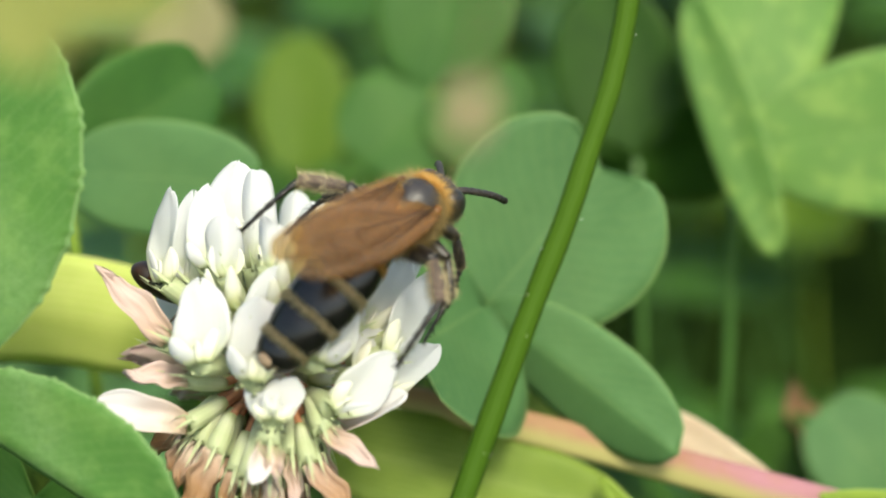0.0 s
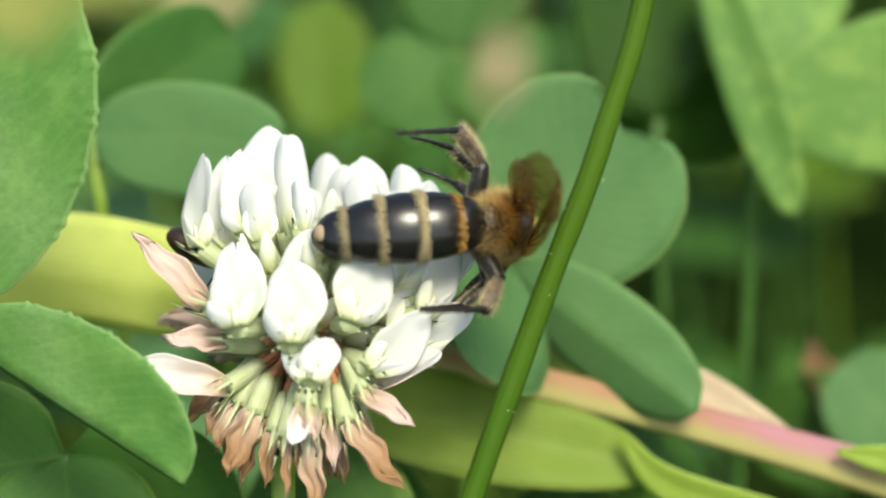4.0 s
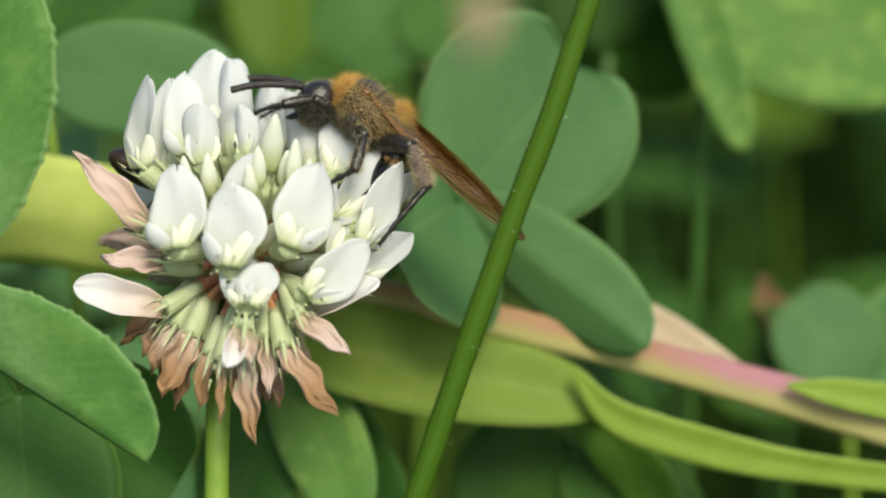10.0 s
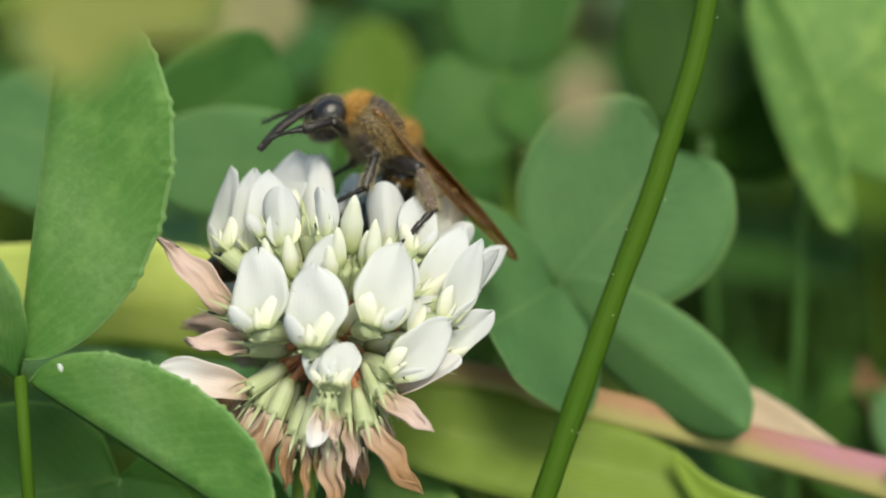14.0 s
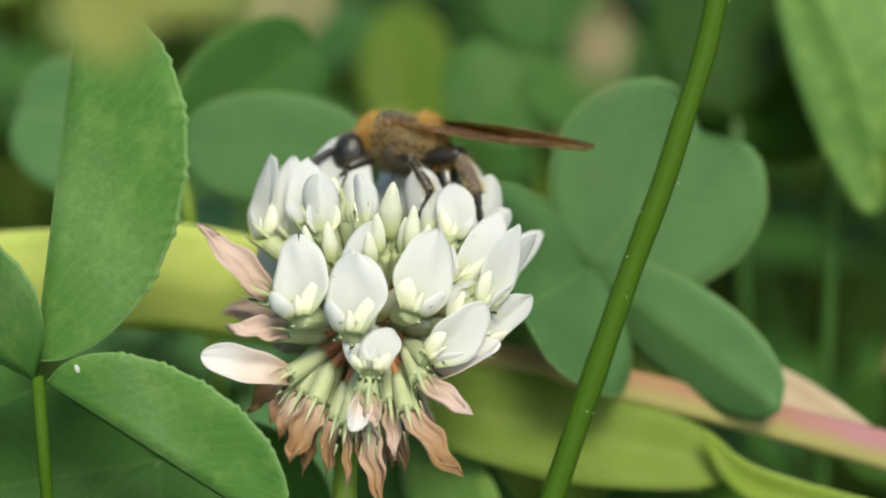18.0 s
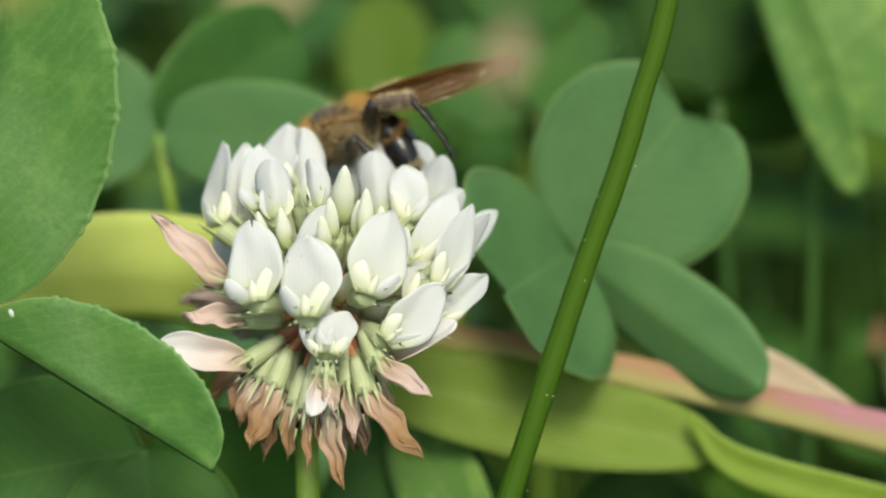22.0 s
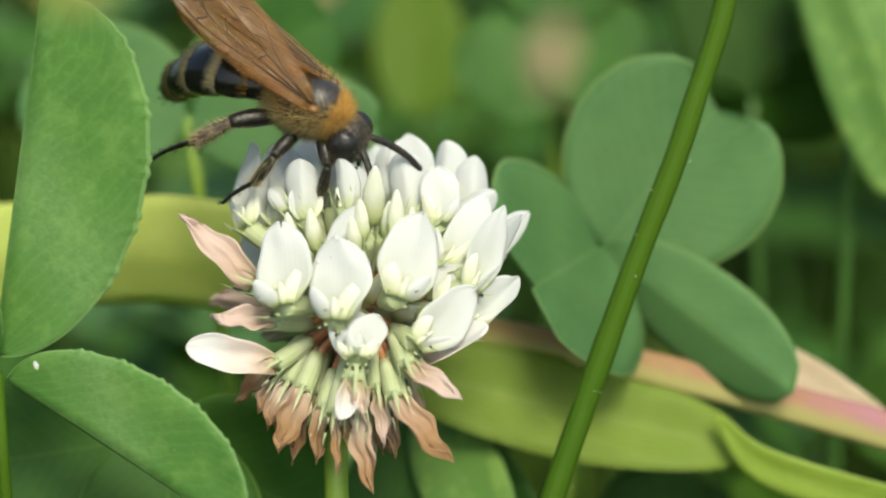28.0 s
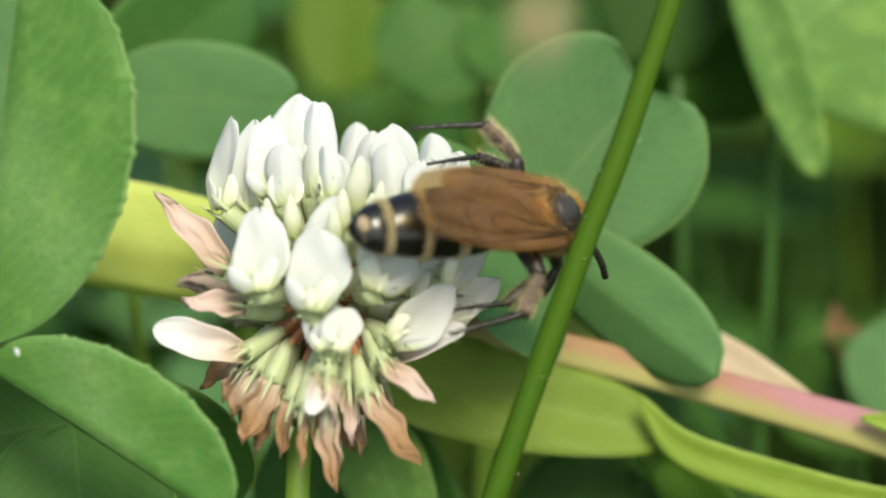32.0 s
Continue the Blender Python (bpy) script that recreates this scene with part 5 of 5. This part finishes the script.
def aimed(p, d):
    """A pose at p (mm) with +x along d."""
    y = Vector((0, 0, 1)).cross(d)
    y = y.normalized() if y.length > 0.05 else Vector((0, 1, 0))
    m = Matrix((d, y, d.cross(y))).transposed().to_4x4()
    m.translation = p * MM
    return m


def leg_rows(k, s, times):
    """Rows for the upper leg in the wasp's space and for the shin and foot in the upper leg's; the legs tread a little."""
    rows = ([], [], [])
    for t in times:
        dirs = [Vector((d.x, d.y * s, d.z)) for d in stance_at(t)[0][k]]
        turn = Matrix.Rotation(radians(7 * math.sin(2.3 * t + 1.9 * k + s)), 3, "Z") @ Matrix.Rotation(radians(5 * math.sin(1.7 * t + 2.1 * k - s)), 3, "X")
        dirs = [turn @ d for d in dirs]
        hip = Vector((HIPS[k].x, HIPS[k].y * s, HIPS[k].z))
        knee = hip + dirs[0] * LEG_SIZES[k][0] * 0.97
        ankle = knee + dirs[1] * LEG_SIZES[k][1] * 0.97
        poses = [aimed(p, d) for p, d in zip((hip, knee, ankle), dirs)]
        back = poses[0].inverted()
        for row, m in zip(rows, (poses[0], back @ poses[1], back @ poses[2])):
            row.append((t, m))
    return rows


# ---- what hangs close before the lens, far out of focus ----
def near_spikelet():
    """A dry grass spike that arches over from beside the camera and droops into the top of the view."""
    tip, top = lay(858, 70, -72), lay(850, 0, -72)
    base = ground_below(Vector((60, -110, -95)))
    e = thing("grass_spike", base, "dry beige grass spike drooping on an arched stem", "grass spike")
    tube("stem", [base - Vector((0, 0, 0.01)), way(Vector((52, -20, -90))), way(Vector((40, 34, -80))), way(top + Vector((4, 9, -2))), way(top)], 0.2 * MM, 0.06 * MM, STEM_STRAW, e, 30, 6)
    for k in range(5):
        q = k / 4
        a = top.lerp(tip, q * 0.75)
        b = a + Vector((0.75 * math.cos(2.6 * k), -1.5, 0.75 * math.sin(2.6 * k)))
        tube("husk", [way(a), way(a.lerp(b, 0.5) + Vector((0.12 * math.cos(2.6 * k), 0, 0))), way(b)], 0.42 * MM, 0.06 * MM, STEM_STRAW, e, 8, 6, bulge=lambda t: 0.5 + 1.2 * math.sin(math.pi * min(1.0, t * 0.9 + 0.1)))
    return e


def near_leaf():
    """A yellowing clover leaf above the view's upper edge, close to the camera."""
    j = lay(-60, -160, -70)
    base = ground_below(Vector((-60, -110, -80)))
    e = thing("clover_leaf", base, "yellowing clover leaf close before the camera", "clover leaf")
    tube("leaf_stalk", [base - Vector((0, 0, 0.01)), way(Vector((-50, -10, -78))), way(j + Vector((-12, -4, -2))), way(j)], 0.5 * MM, 0.4 * MM, STEM_GREEN, e, 24, 6)
    for end, width in (((70, 10, -72), 4.4), ((300, -120, -71), 4.2), ((-40, -420, -70), 5.0)):
        leaflet(e, j, lay(*end), width, LEAF_YELLOWING, 0, seed=int(abs(end[0])), notch=0.04, teeth=0.0)
    return e


NEAR_SPIKE = near_spikelet()
NEAR_LEAF = near_leaf()


# ---- the sward behind: clover leaves on their stalks, fewer and darker lower down, shade put into the dark ones' colour ----
def sward_leaf(k, material, stalk_material, label):
    r = random.Random(500 + k)
    height = r.uniform(0.040, 0.060)
    e = thing("clover_leaf", Vector((0, 0, 0)), label, "clover leaf", "clover leaves of the sward")
    top = Vector((r.uniform(-0.008, 0.008), r.uniform(-0.008, 0.008), height))
    tube("leaf_stalk", [Vector((0, 0, -0.01)), top * 0.5 + Vector((0.003, -0.002, 0)), top], 0.6 * MM, 0.4 * MM, stalk_material, e, 8, 6)
    size = r.uniform(12, 17)
    turn = r.uniform(0, 360)
    for i in range(3):
        me = leaf_mesh(size * r.uniform(0.9, 1.1), size * r.uniform(0.8, 1.0), notch=0.06, fold_l=r.uniform(0, 16), fold_r=r.uniform(0, 16), seed=600 + 10 * k + i, teeth=0.0, detail=(12, 8))
        ob = part("leaflet", me, material, e)
        ob.matrix_basis = Matrix.Translation(top) @ pose(0, 0, 0, 0, 0, turn + 120 * i + r.uniform(-12, 12)) @ pose(0, 0, 0, r.uniform(8, 40), r.uniform(-12, 12), 0)
    return e


def sward():
    kinds = [
        (LEAF_MID, STEM_GREEN, "matt green clover leaf on a thin stalk"),
        (LEAF_MID, STEM_GREEN, "matt green clover leaf on a thin stalk"),
        # the next two carry the shade within the sward in their green
        (LEAF_HALF_SHADE, STEM_DARK, "clover leaf on a thin stalk, shade in its dark green"),
        (LEAF_SHADED, STEM_DARK, "clover leaf on a thin stalk, shade in its dark green"),
        (LEAF_PALE, STEM_GREEN, "pale blotched clover leaf on a thin stalk"),
        (LEAF_OLIVE, STEM_GREEN, "olive-green clover leaf on a thin stalk"),
    ]
    bases = [sward_leaf(k, *kinds[k]) for k in range(6)]
    r = random.Random(31)
    for k, b in enumerate(bases):
        b.matrix_basis = pose(-0.06 + 0.03 * k, 0.30, 0, 0, 0, 0)
    for k in range(300):
        y = 0.03 + 0.42 * (r.random() ** 0.85)
        x = r.uniform(-0.07 - 0.25 * y, 0.09 + 0.3 * y)
        w = y / math.cos(SLOPE)
        # right of the head nearly all leaves get the green that has shade in it
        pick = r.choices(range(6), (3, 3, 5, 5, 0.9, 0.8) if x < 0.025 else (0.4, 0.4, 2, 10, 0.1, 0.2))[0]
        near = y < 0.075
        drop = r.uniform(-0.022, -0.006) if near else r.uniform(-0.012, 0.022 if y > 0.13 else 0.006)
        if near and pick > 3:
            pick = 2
        copy_thing(bases[pick], pose(x, y, drop, r.uniform(-8, 8), r.uniform(-8, 8), r.uniform(0, 360)))


sward()


def far_sward():
    """The rest of the lawn, out of sight of the near view: loose leaf blades in one mesh."""
    r = random.Random(91)
    verts, faces, uvs = [], [], []
    for k in range(5200):
        ang, rad = r.uniform(0, 6.283), 0.35 + 2.6 * r.random() ** 2
        x, y = rad * math.cos(ang), 0.1 + rad * math.sin(ang)
        if y < -0.02 and abs(x) < 0.12 and y > -0.35:
            continue
        z = r.uniform(0.02, 0.07)
        ln, wd, t = r.uniform(0.012, 0.018), r.uniform(0.006, 0.009), r.uniform(0, 6.283)
        d, n2 = Vector((math.cos(t), math.sin(t), r.uniform(-0.4, 0.4))), Vector((-math.sin(t), math.cos(t), r.uniform(-0.4, 0.4)))
        p = Vector((x, y, z))
        o = len(verts)
        verts += [p, p + d * ln * 0.5 + n2 * wd, p + d * ln, p + d * ln * 0.5 - n2 * wd]
        uvs += [(0.5, 0), (1, 0.5), (0.5, 1), (0, 0.5)]
        faces.append((o, o + 1, o + 2, o + 3))
    tagged(part("lawn_leaves", mesh_of("lawn_leaves", verts, faces, uvs), LEAF_SHADED, None), "loose green leaves of the lawn all round", "grass", kind="stuff")


far_sward()


# a white fleck on the front leaf
def fleck():
    m = facing(lay(-105, 527, -9.2), lay(-83, 520, -9.2))
    ob = part("fleck", mesh_of("fleck", *scaled(ball_data((0, 0, 0.1), (0.3, 0.17, 0.08), 8, 6, 0.15), MM)), WHITE, None)
    place_under(ob, FRONT_LEAF, m)


fleck()

# ---- what moves ----
# the head sways: seconds, shift right and up in mm, turn in degrees
SWAY = [
    (0, 0.1, -0.8, 1.3), (1, 0.9, -0.7, 1.5), (2, 1.0, -1.1, 3.0), (3, 1.0, -1.0, 3.0), (3.5, 1.1, -1.2, 2.6), (5.5, -0.8, 0, 2.0), (6, 0, -0.2, 1.4), (6.5, -0.3, -0.2, 1.4),
    (7, 1.2, -0.4, -0.1), (7.5, 0.7, -0.4, 0), (8, 0.93, -0.3, -0.6), (8.5, 1.45, -0.27, -1.3), (9, 1.05, -0.1, -0.7), (9.5, -0.1, 0, 0.2), (10, -0.05, 0, 0.1), (10.5, 0, 0, 0.2),
    (11, 0.43, 0, 0.1), (11.5, 0.6, -0.1, 0), (12, 0.1, 0.17, 0), (12.5, 0.2, -0.15, 0.3), (13, -0.4, -0.1, 0.5), (13.5, -0.95, 0, 1.4), (14, -1.25, 0.2, 1.2), (14.5, -0.84, -0.1, 1.3),
    (16.5, -1.17, -0.2, 1.4), (17, -1.2, 0, 1.2), (18, -0.9, 0, 1.4), (19, -1.4, 0.3, 1.3), (20, -1.8, 0.3, 1.2), (21, -2.9, 0.4, 2.2), (22, -2.9, 0.2, 2.3), (23, -2.9, 0.2, 1.9),
    (24, -3.1, 0, 2.4), (25, -4.5, 0, 4.0), (26, -5.1, -0.3, 4.3), (26.5, -5.6, -0.1, 5.0), (29, -1.0, -1.1, 2.5), (30, -1.3, -1.1, 2.3), (31, -0.4, -1.0, 2.3), (31.5, 1.5, -1.3, -0.5), (32, 1.5, -1.3, 0),
]
# the grass stalk and the front leaf stir: seconds, shift right and up in mm
STALK_STIR = [(0, -0.8, 0), (2, 0.1, 0), (3, -0.9, 0), (6, 0, 0), (8, -0.7, 0), (10, 0.1, 0), (14, 0.2, 0), (17, -0.2, 0), (18, -1.0, 0), (20, -0.4, 0), (21, -0.5, 0), (22, -2.7, 0), (23, -2.8, 0), (24, -3.4, 0), (25, -2.6, 0), (26, -2.4, 0), (29, -0.5, 0), (32, 0.4, 0)]
LEAF_STIR = [
    (0, 0.31, 0.95),
    (1, -0.13, 4.26),
    (2, 1.18, 4.92),
    (3, 0.28, 1.17),
    (3.5, -0.99, 1.84),
    (5.5, 1.39, 3.20),
    (6, 0.92, 3.02),
    (7, 0.29, 0.70),
    (8, -1.53, 0.34),
    (9, 0.46, 0.38),
    (10, 0.00, 0.00),
    (11, 0.38, 0.45),
    (12, -0.52, 0.61),
    (13, -0.67, 0.29),
    (14, 1.06, 0.92),
    (14.5, -0.76, 0.76),
    (16.5, 1.35, -0.64),
    (17, 1.44, -0.30),
    (18, -0.46, -0.28),
    (19, -3.27, 2.47),
    (20, -0.70, 1.80),
    (20.5, -4.60, 2.31),
    (21, 4.42, 4.96),
    (21.5, -12.38, 4.16),
    (22, -3.91, 2.96),
    (23, -4.02, 0.42),
    (24, -4.35, 1.00),
    (25, -3.97, 0.26),
    (26, -3.94, -0.36),
    (26.5, -1.32, -1.54),
    (28.5, -4.09, -1.89),
    (29, -1.84, -1.58),
    (30, -0.15, -2.90),
    (31, 1.40, -1.69),
    (32, 1.38, -1.99),
]
# the dry spike and the yellowing leaf before the lens stir in the wind
SPIKE_STIR = [(0, -1.6, 0.5), (1, -0.3, 0.5), (2, 0.4, -0.4), (3, -0.9, 0.6), (3.5, -1.5, 0.8), (5.5, 0.2, 0.8), (8, -0.4, 0.6), (10, 0, 0.4), (13, 0, 0.2), (14.5, 0, 0.8), (16.5, 1.0, 1.6), (18, -0.4, 2.0), (19, -0.4, 1.6), (20, -0.4, 2.6), (21, -1.6, 2.2), (23, -4.2, 0.2), (24, -1.8, 0.6), (25, -3.6, 0.2), (26.5, -2.0, 0.4), (29, -3.4, 0.6), (30, -1.0, 0.4), (32, -0.4, 0.8)]
NEAR_LEAF_STIR = [(0, 0.0, 1.3), (2, 0.4, 1.2), (3.5, -0.8, 1.1), (5.5, -2.6, 0.8), (8, -1.5, 0.6), (10, -2.6, 2.0), (12, -1.0, 0.6), (14, -1.4, 0.6), (14.5, -0.4, 0), (16.5, -1.8, 1.2), (19, -1.6, 1.0), (21, -5, 3.0), (23, -5, 3.0), (25, -3.5, 1.6), (26, -3.5, 0.9), (26.5, -3, 0.9), (29, -3.5, 2.4), (32, -4.0, 1.6)]
# the wasp: seconds, place (patch mm), heading and pitch towards the camera in degrees, the way its back faces (right, up, nearer), bend of the abdomen, lift and spread of the wings, lift of the abdomen's root, twist of the wings
WASP_ROWS = [
    (0, 10.41, 7.59, -6.5, 43, -28, -0.15, 0.2, 1, 12, 16, 0, -20, 8),
    (0.5, 10.5, 6.83, -8, 36, -68, 0, 0.12, 1, 12, 24, 1, -57, 20),
    (1, 12.74, 9.27, -6, 38, -68, 0, 0.12, 1, 12, 18, 1, -57, 20),
    (1.5, 14.7, 8.9, -6, 50, -68, 0, 0.12, 1, 12, 24, 1, -57, 20),
    (2, 11.03, 6.12, -7, 58, -55, 0, 0.12, 1, 5, 0, 10, -62, 48),
    (2.5, 11.93, 7.52, -6, 40, -45, 0, 0.12, 1, 10, 5, 16, -40, 45),
    (3, 15.04, 2.85, -4, 4, -68, 0, 0.12, 1, 10, 24, 1, -57, 20),
    (3.5, 16.68, 3.32, -4, -20, -68, 0, 0.12, 1, 10, 24, 1, -57, 20),
    (5.5, 6.89, 7.05, -5, 38, -38, -0.2, 0.4, 1, 85, 38, 5, -8, 27),
    (6, 8.4, 7.31, -5, 36, -38, -0.2, 0.4, 1, 85, 38, 5, -8, 27),
    (6.5, 8.74, 7.42, -5, 38, -38, -0.2, 0.4, 1, 85, 38, 5, -8, 27),
    (7, 13.95, 5.22, 0, 124, -5, 1, 0.1, -0.1, 82, -15, 0, -15, 42),
    (7.5, 13.29, 5.97, -1, 120, 0, 1, 0.1, -0.1, 80, -15, 5, -15, 42),
    (8, 13.3, 5.62, -3, 141, 5, 0.5, 1, -0.1, 140, -15, 5, -50, 42),
    (8.5, 14.6, 4.72, -3, 141, 5, 0.5, 1, -0.1, 125, -15, 5, -50, 42),
    (9, 10.69, 8.39, 3, 133, 0, 0.6, 0.9, 0, 48, -22, 5, -10, 24),
    (9.5, 10.7, 7.69, 1, 141, 0, 0.6, 0.9, 0, 60, -20, 5, -22, 24),
    (10, 9.51, 7.76, -1.2, 143, 0, 0.5, 1, 0.1, 85, -15, 0, -58, 18),
    (11, 9.78, 7.4, -1.2, 143, 0, 0.5, 1, 0.1, 85, -15, 0, -58, 18),
    (12, 9.1, 7.82, -1.2, 145, 0, 0.5, 1, 0.1, 85, -15, 0, -58, 16),
    (12.5, 5.12, 10.56, -0.5, 152, 0, 0.4, 1, 0.1, 85, -15, 0, -58, 8),
    (13, 3.39, 10.96, 1.5, 160, 0, 0.3, 1, 0.1, 85, -15, 0, -58, 10),
    (13.5, 3.65, 11.88, 1.5, 155, 25, 0.3, 1, 0.2, 85, -15, 0, -58, 10),
    (14, 2.91, 12.78, 1.5, 140, 15, 0.4, 1, 0.2, 85, -15, 0, -58, 10),
    (14.5, 1.32, 12.84, 2, 172, 5, 0.2, 1, 0.1, 85, -8, 0, -58, 10),
    (16.5, 2.14, 10.78, 3, 172, 0, 0, 1, 0.1, 85, -8, 0, -58, 10),
    (17, 2.23, 11.02, 3, 172, 0, 0, 1, 0.1, 85, -8, 0, -58, 10),
    (18, 2.16, 11.14, 3, 172, 0, 0, 1, 0.1, 85, -8, 0, -58, 10),
    (19, 1.07, 11.45, 3, 172, 0, 0, 1, 0.1, 85, -8, 0, -58, 10),
    (19.5, -0.38, 12, 2, 172, 0, 0.1, 1, 0.1, 85, -8, 0, -58, 12),
    (20, -1.03, 12.84, 0.5, 160, 8, 0.3, 1, 0.4, 85, -8, 0, -58, 14),
    (20.5, 0.67, 11.77, 1, 160, 22, 0.3, 1, 0.4, 85, -8, 0, -58, 14),
    (21, -4.55, 12.39, 2.5, 180, 10, 0.1, 1, 0.2, 90, -12, 0, -62, 24),
    (21.5, -2.79, 11.86, 3.5, 186, 5, 0, 1, 0.2, 90, -12, 0, -62, 24),
    (22, -0.91, 10.96, 4, 200, 5, -0.2, 1, 0.2, 90, -12, 0, -62, 24),
    (22.5, 1.24, 8.95, 4, 206, 5, -0.2, 1, 0.2, 90, -12, 0, -62, 24),
    (23, -4.07, 11.76, 4, 188, 10, -0.1, 1, 0.2, 90, -12, 0, -62, 24),
    (23.5, -2.98, 12.64, -3.5, 205, 50, 0, 1, 0.3, 90, -12, 0, -62, 2),
    (24, -4.58, 14.52, -3.5, 272, 70, 0, 1, 0.35, 60, -24, 5, -55, 10.5),
    (24.5, -9.34, 14.36, -2, 325, 48, 0, 1, 0.3, 55, -10, 10, -72, 3),
    (25, -7.69, 12.32, -2, 338, 45, 0.1, 1, 0.3, 60, -10, 10, -74, 3),
    (25.5, -11.48, 11.44, -2, 338, 40, 0.1, 1, 0.3, 60, -10, 10, -74, 3),
    (26, -8.39, 13.44, -2, 2, 30, 0, 1, 0.15, 60, -10, 10, -76, 3),
    (26.5, -11.66, 13.68, -2, 2, 30, 0, 1, 0.15, 60, -10, 10, -76, 3),
    (28.5, 1.37, 9.59, -5, 332, 0, 0.25, 0.7, 0.9, 70, 20, 0, 16, 18),
    (29, 6.43, 7.32, -5, 332, 0, 0.25, 0.7, 0.9, 80, 20, 0, 12, 18),
    (29.5, 4.07, 6.59, -5, 303, 10, 0.3, 0.7, 0.9, 75, 20, 0, 12, 18),
    (30, 8.21, 7.07, -5, 346, 0, 0.15, 0.75, 0.85, 70, 20, 0, 16, 18),
    (30.5, 7.15, 6.93, -5, 340, 0, 0.15, 0.75, 0.85, 70, 20, 0, 16, 18),
    (31, 10.29, 3.09, -5, -24, -68, 0, 0.12, 1, 5, 24, 1, -57, 20),
    (31.5, 17.37, 2.06, -5, -26, -62, 0, 0.12, 1, 5, 24, 1, -57, 20),
    (32, 16.95, 2.26, -4, 1, -42, 0, 0.2, 1, 5, 0, 0, -14, 8),
]


def swayed(u, v, a):
    m = Matrix.Rotation(radians(a), 4, -AW)
    m.translation = at(u, v, 0)
    return m


def poised(u, v, w, heading, pitch, du, dv, dc):
    h, p = radians(heading), radians(pitch)
    f = (AU * math.cos(h) + AV * math.sin(h)) * math.cos(p) - AW * math.sin(p)
    d = AU * du + AV * dv - AW * dc
    d = (d - f * d.dot(f)).normalized()
    m = Matrix((f, d.cross(f), d)).transposed().to_4x4()
    m.translation = at(u, v, w)
    return m


def motions():
    walk(HEAD, [(t, swayed(u, v, a)) for t, u, v, a in SWAY])
    for ob, rows in ((STALK, STALK_STIR), (FRONT_LEAF, LEAF_STIR), (NEAR_SPIKE, SPIKE_STIR), (NEAR_LEAF, NEAR_LEAF_STIR)):
        home = Vector(ob.location)
        walk(ob, [(t, Matrix.Translation(home + (AU * u + AV * v) * MM)) for t, u, v in rows])
    # the wasp presses the crown florets back while it stands on them
    for ob, lean in CROWN:
        home = ob.matrix_basis.copy()
        foot = Matrix.Translation(home.translation)
        rows = [(0, 0.0), (12.3, 0.0), (13.2, 0.7), (14, 1.0), (26.5, 1.0), (28.5, 1.1), (30.5, 1.1), (31.2, 0.5), (32, 0.4)]
        walk(ob, [(t, foot @ Matrix.Rotation(radians(-lean * q), 4, AU) @ foot.inverted() @ home) for t, q in rows])
    # the fly sits among the florets, then creeps inwards and turns round
    perch = poised(*lay(282, 312, 0.5), -25, -10, 0.3, 1.0, 0.5)
    turned = poised(*lay(328, 305, 5.5), 75, 35, -0.3, 0.5, 1.0)
    rows = []
    for t, u, v, a in SWAY:
        k = min(max((t - 12.4) / 4.0, 0.0), 1.0)
        m = perch.lerp(turned, k)
        rows.append((t, swayed(u, v, a) @ Matrix.Translation(-CENTRE) @ m))
    walk(FLY, rows)
    walk(WASP, [(r[0], poised(*r[1:9])) for r in WASP_ROWS])
    # the legs tread and the antennae feel about
    times = sorted(set([r[0] for r in WASP_ROWS] + [t + q for t in (3.5, 6.5, 20.5, 23, 26.5, 30.5) for q in (0.17, 0.34)] + [4.0, 5.0, 27.0, 27.5, 28.0]))
    for k, s, *bones in LEGS:
        for ob, rows in zip(bones, leg_rows(k, s, times)):
            walk(ob, rows)
    for k, ob in enumerate(ANTENNAE):
        hip = Vector((4.55, (0.42 if k else -0.42), -0.7)) * MM
        walk(ob, [(t, Matrix.Translation(HEAD_DROP + hip) @ pose(0, 0, 0, 0, stance_at(t)[1] + 9 * math.sin(1.9 * t + 2 * k), 9 * math.sin(2.7 * t + 1.3 * k)) @ Matrix.Translation(-hip)) for t in times])
    for k, ob in enumerate(RING_OBS):
        walk(ob, [(r[0], curled(r[9], r[12])[k]) for r in WASP_ROWS])
    for i, s in enumerate((-1, 1)):
        walk(FORE[i], [(r[0], wing_pose(s, r[11] - 4, 7 + r[10], r[13])) for r in WASP_ROWS])
        walk(HIND[i], [(r[0], wing_pose(s, r[11] - 1, 6 + r[10] * 0.9, r[13] - 2, (0.2, 1.45, 1.5))) for r in WASP_ROWS])


motions()
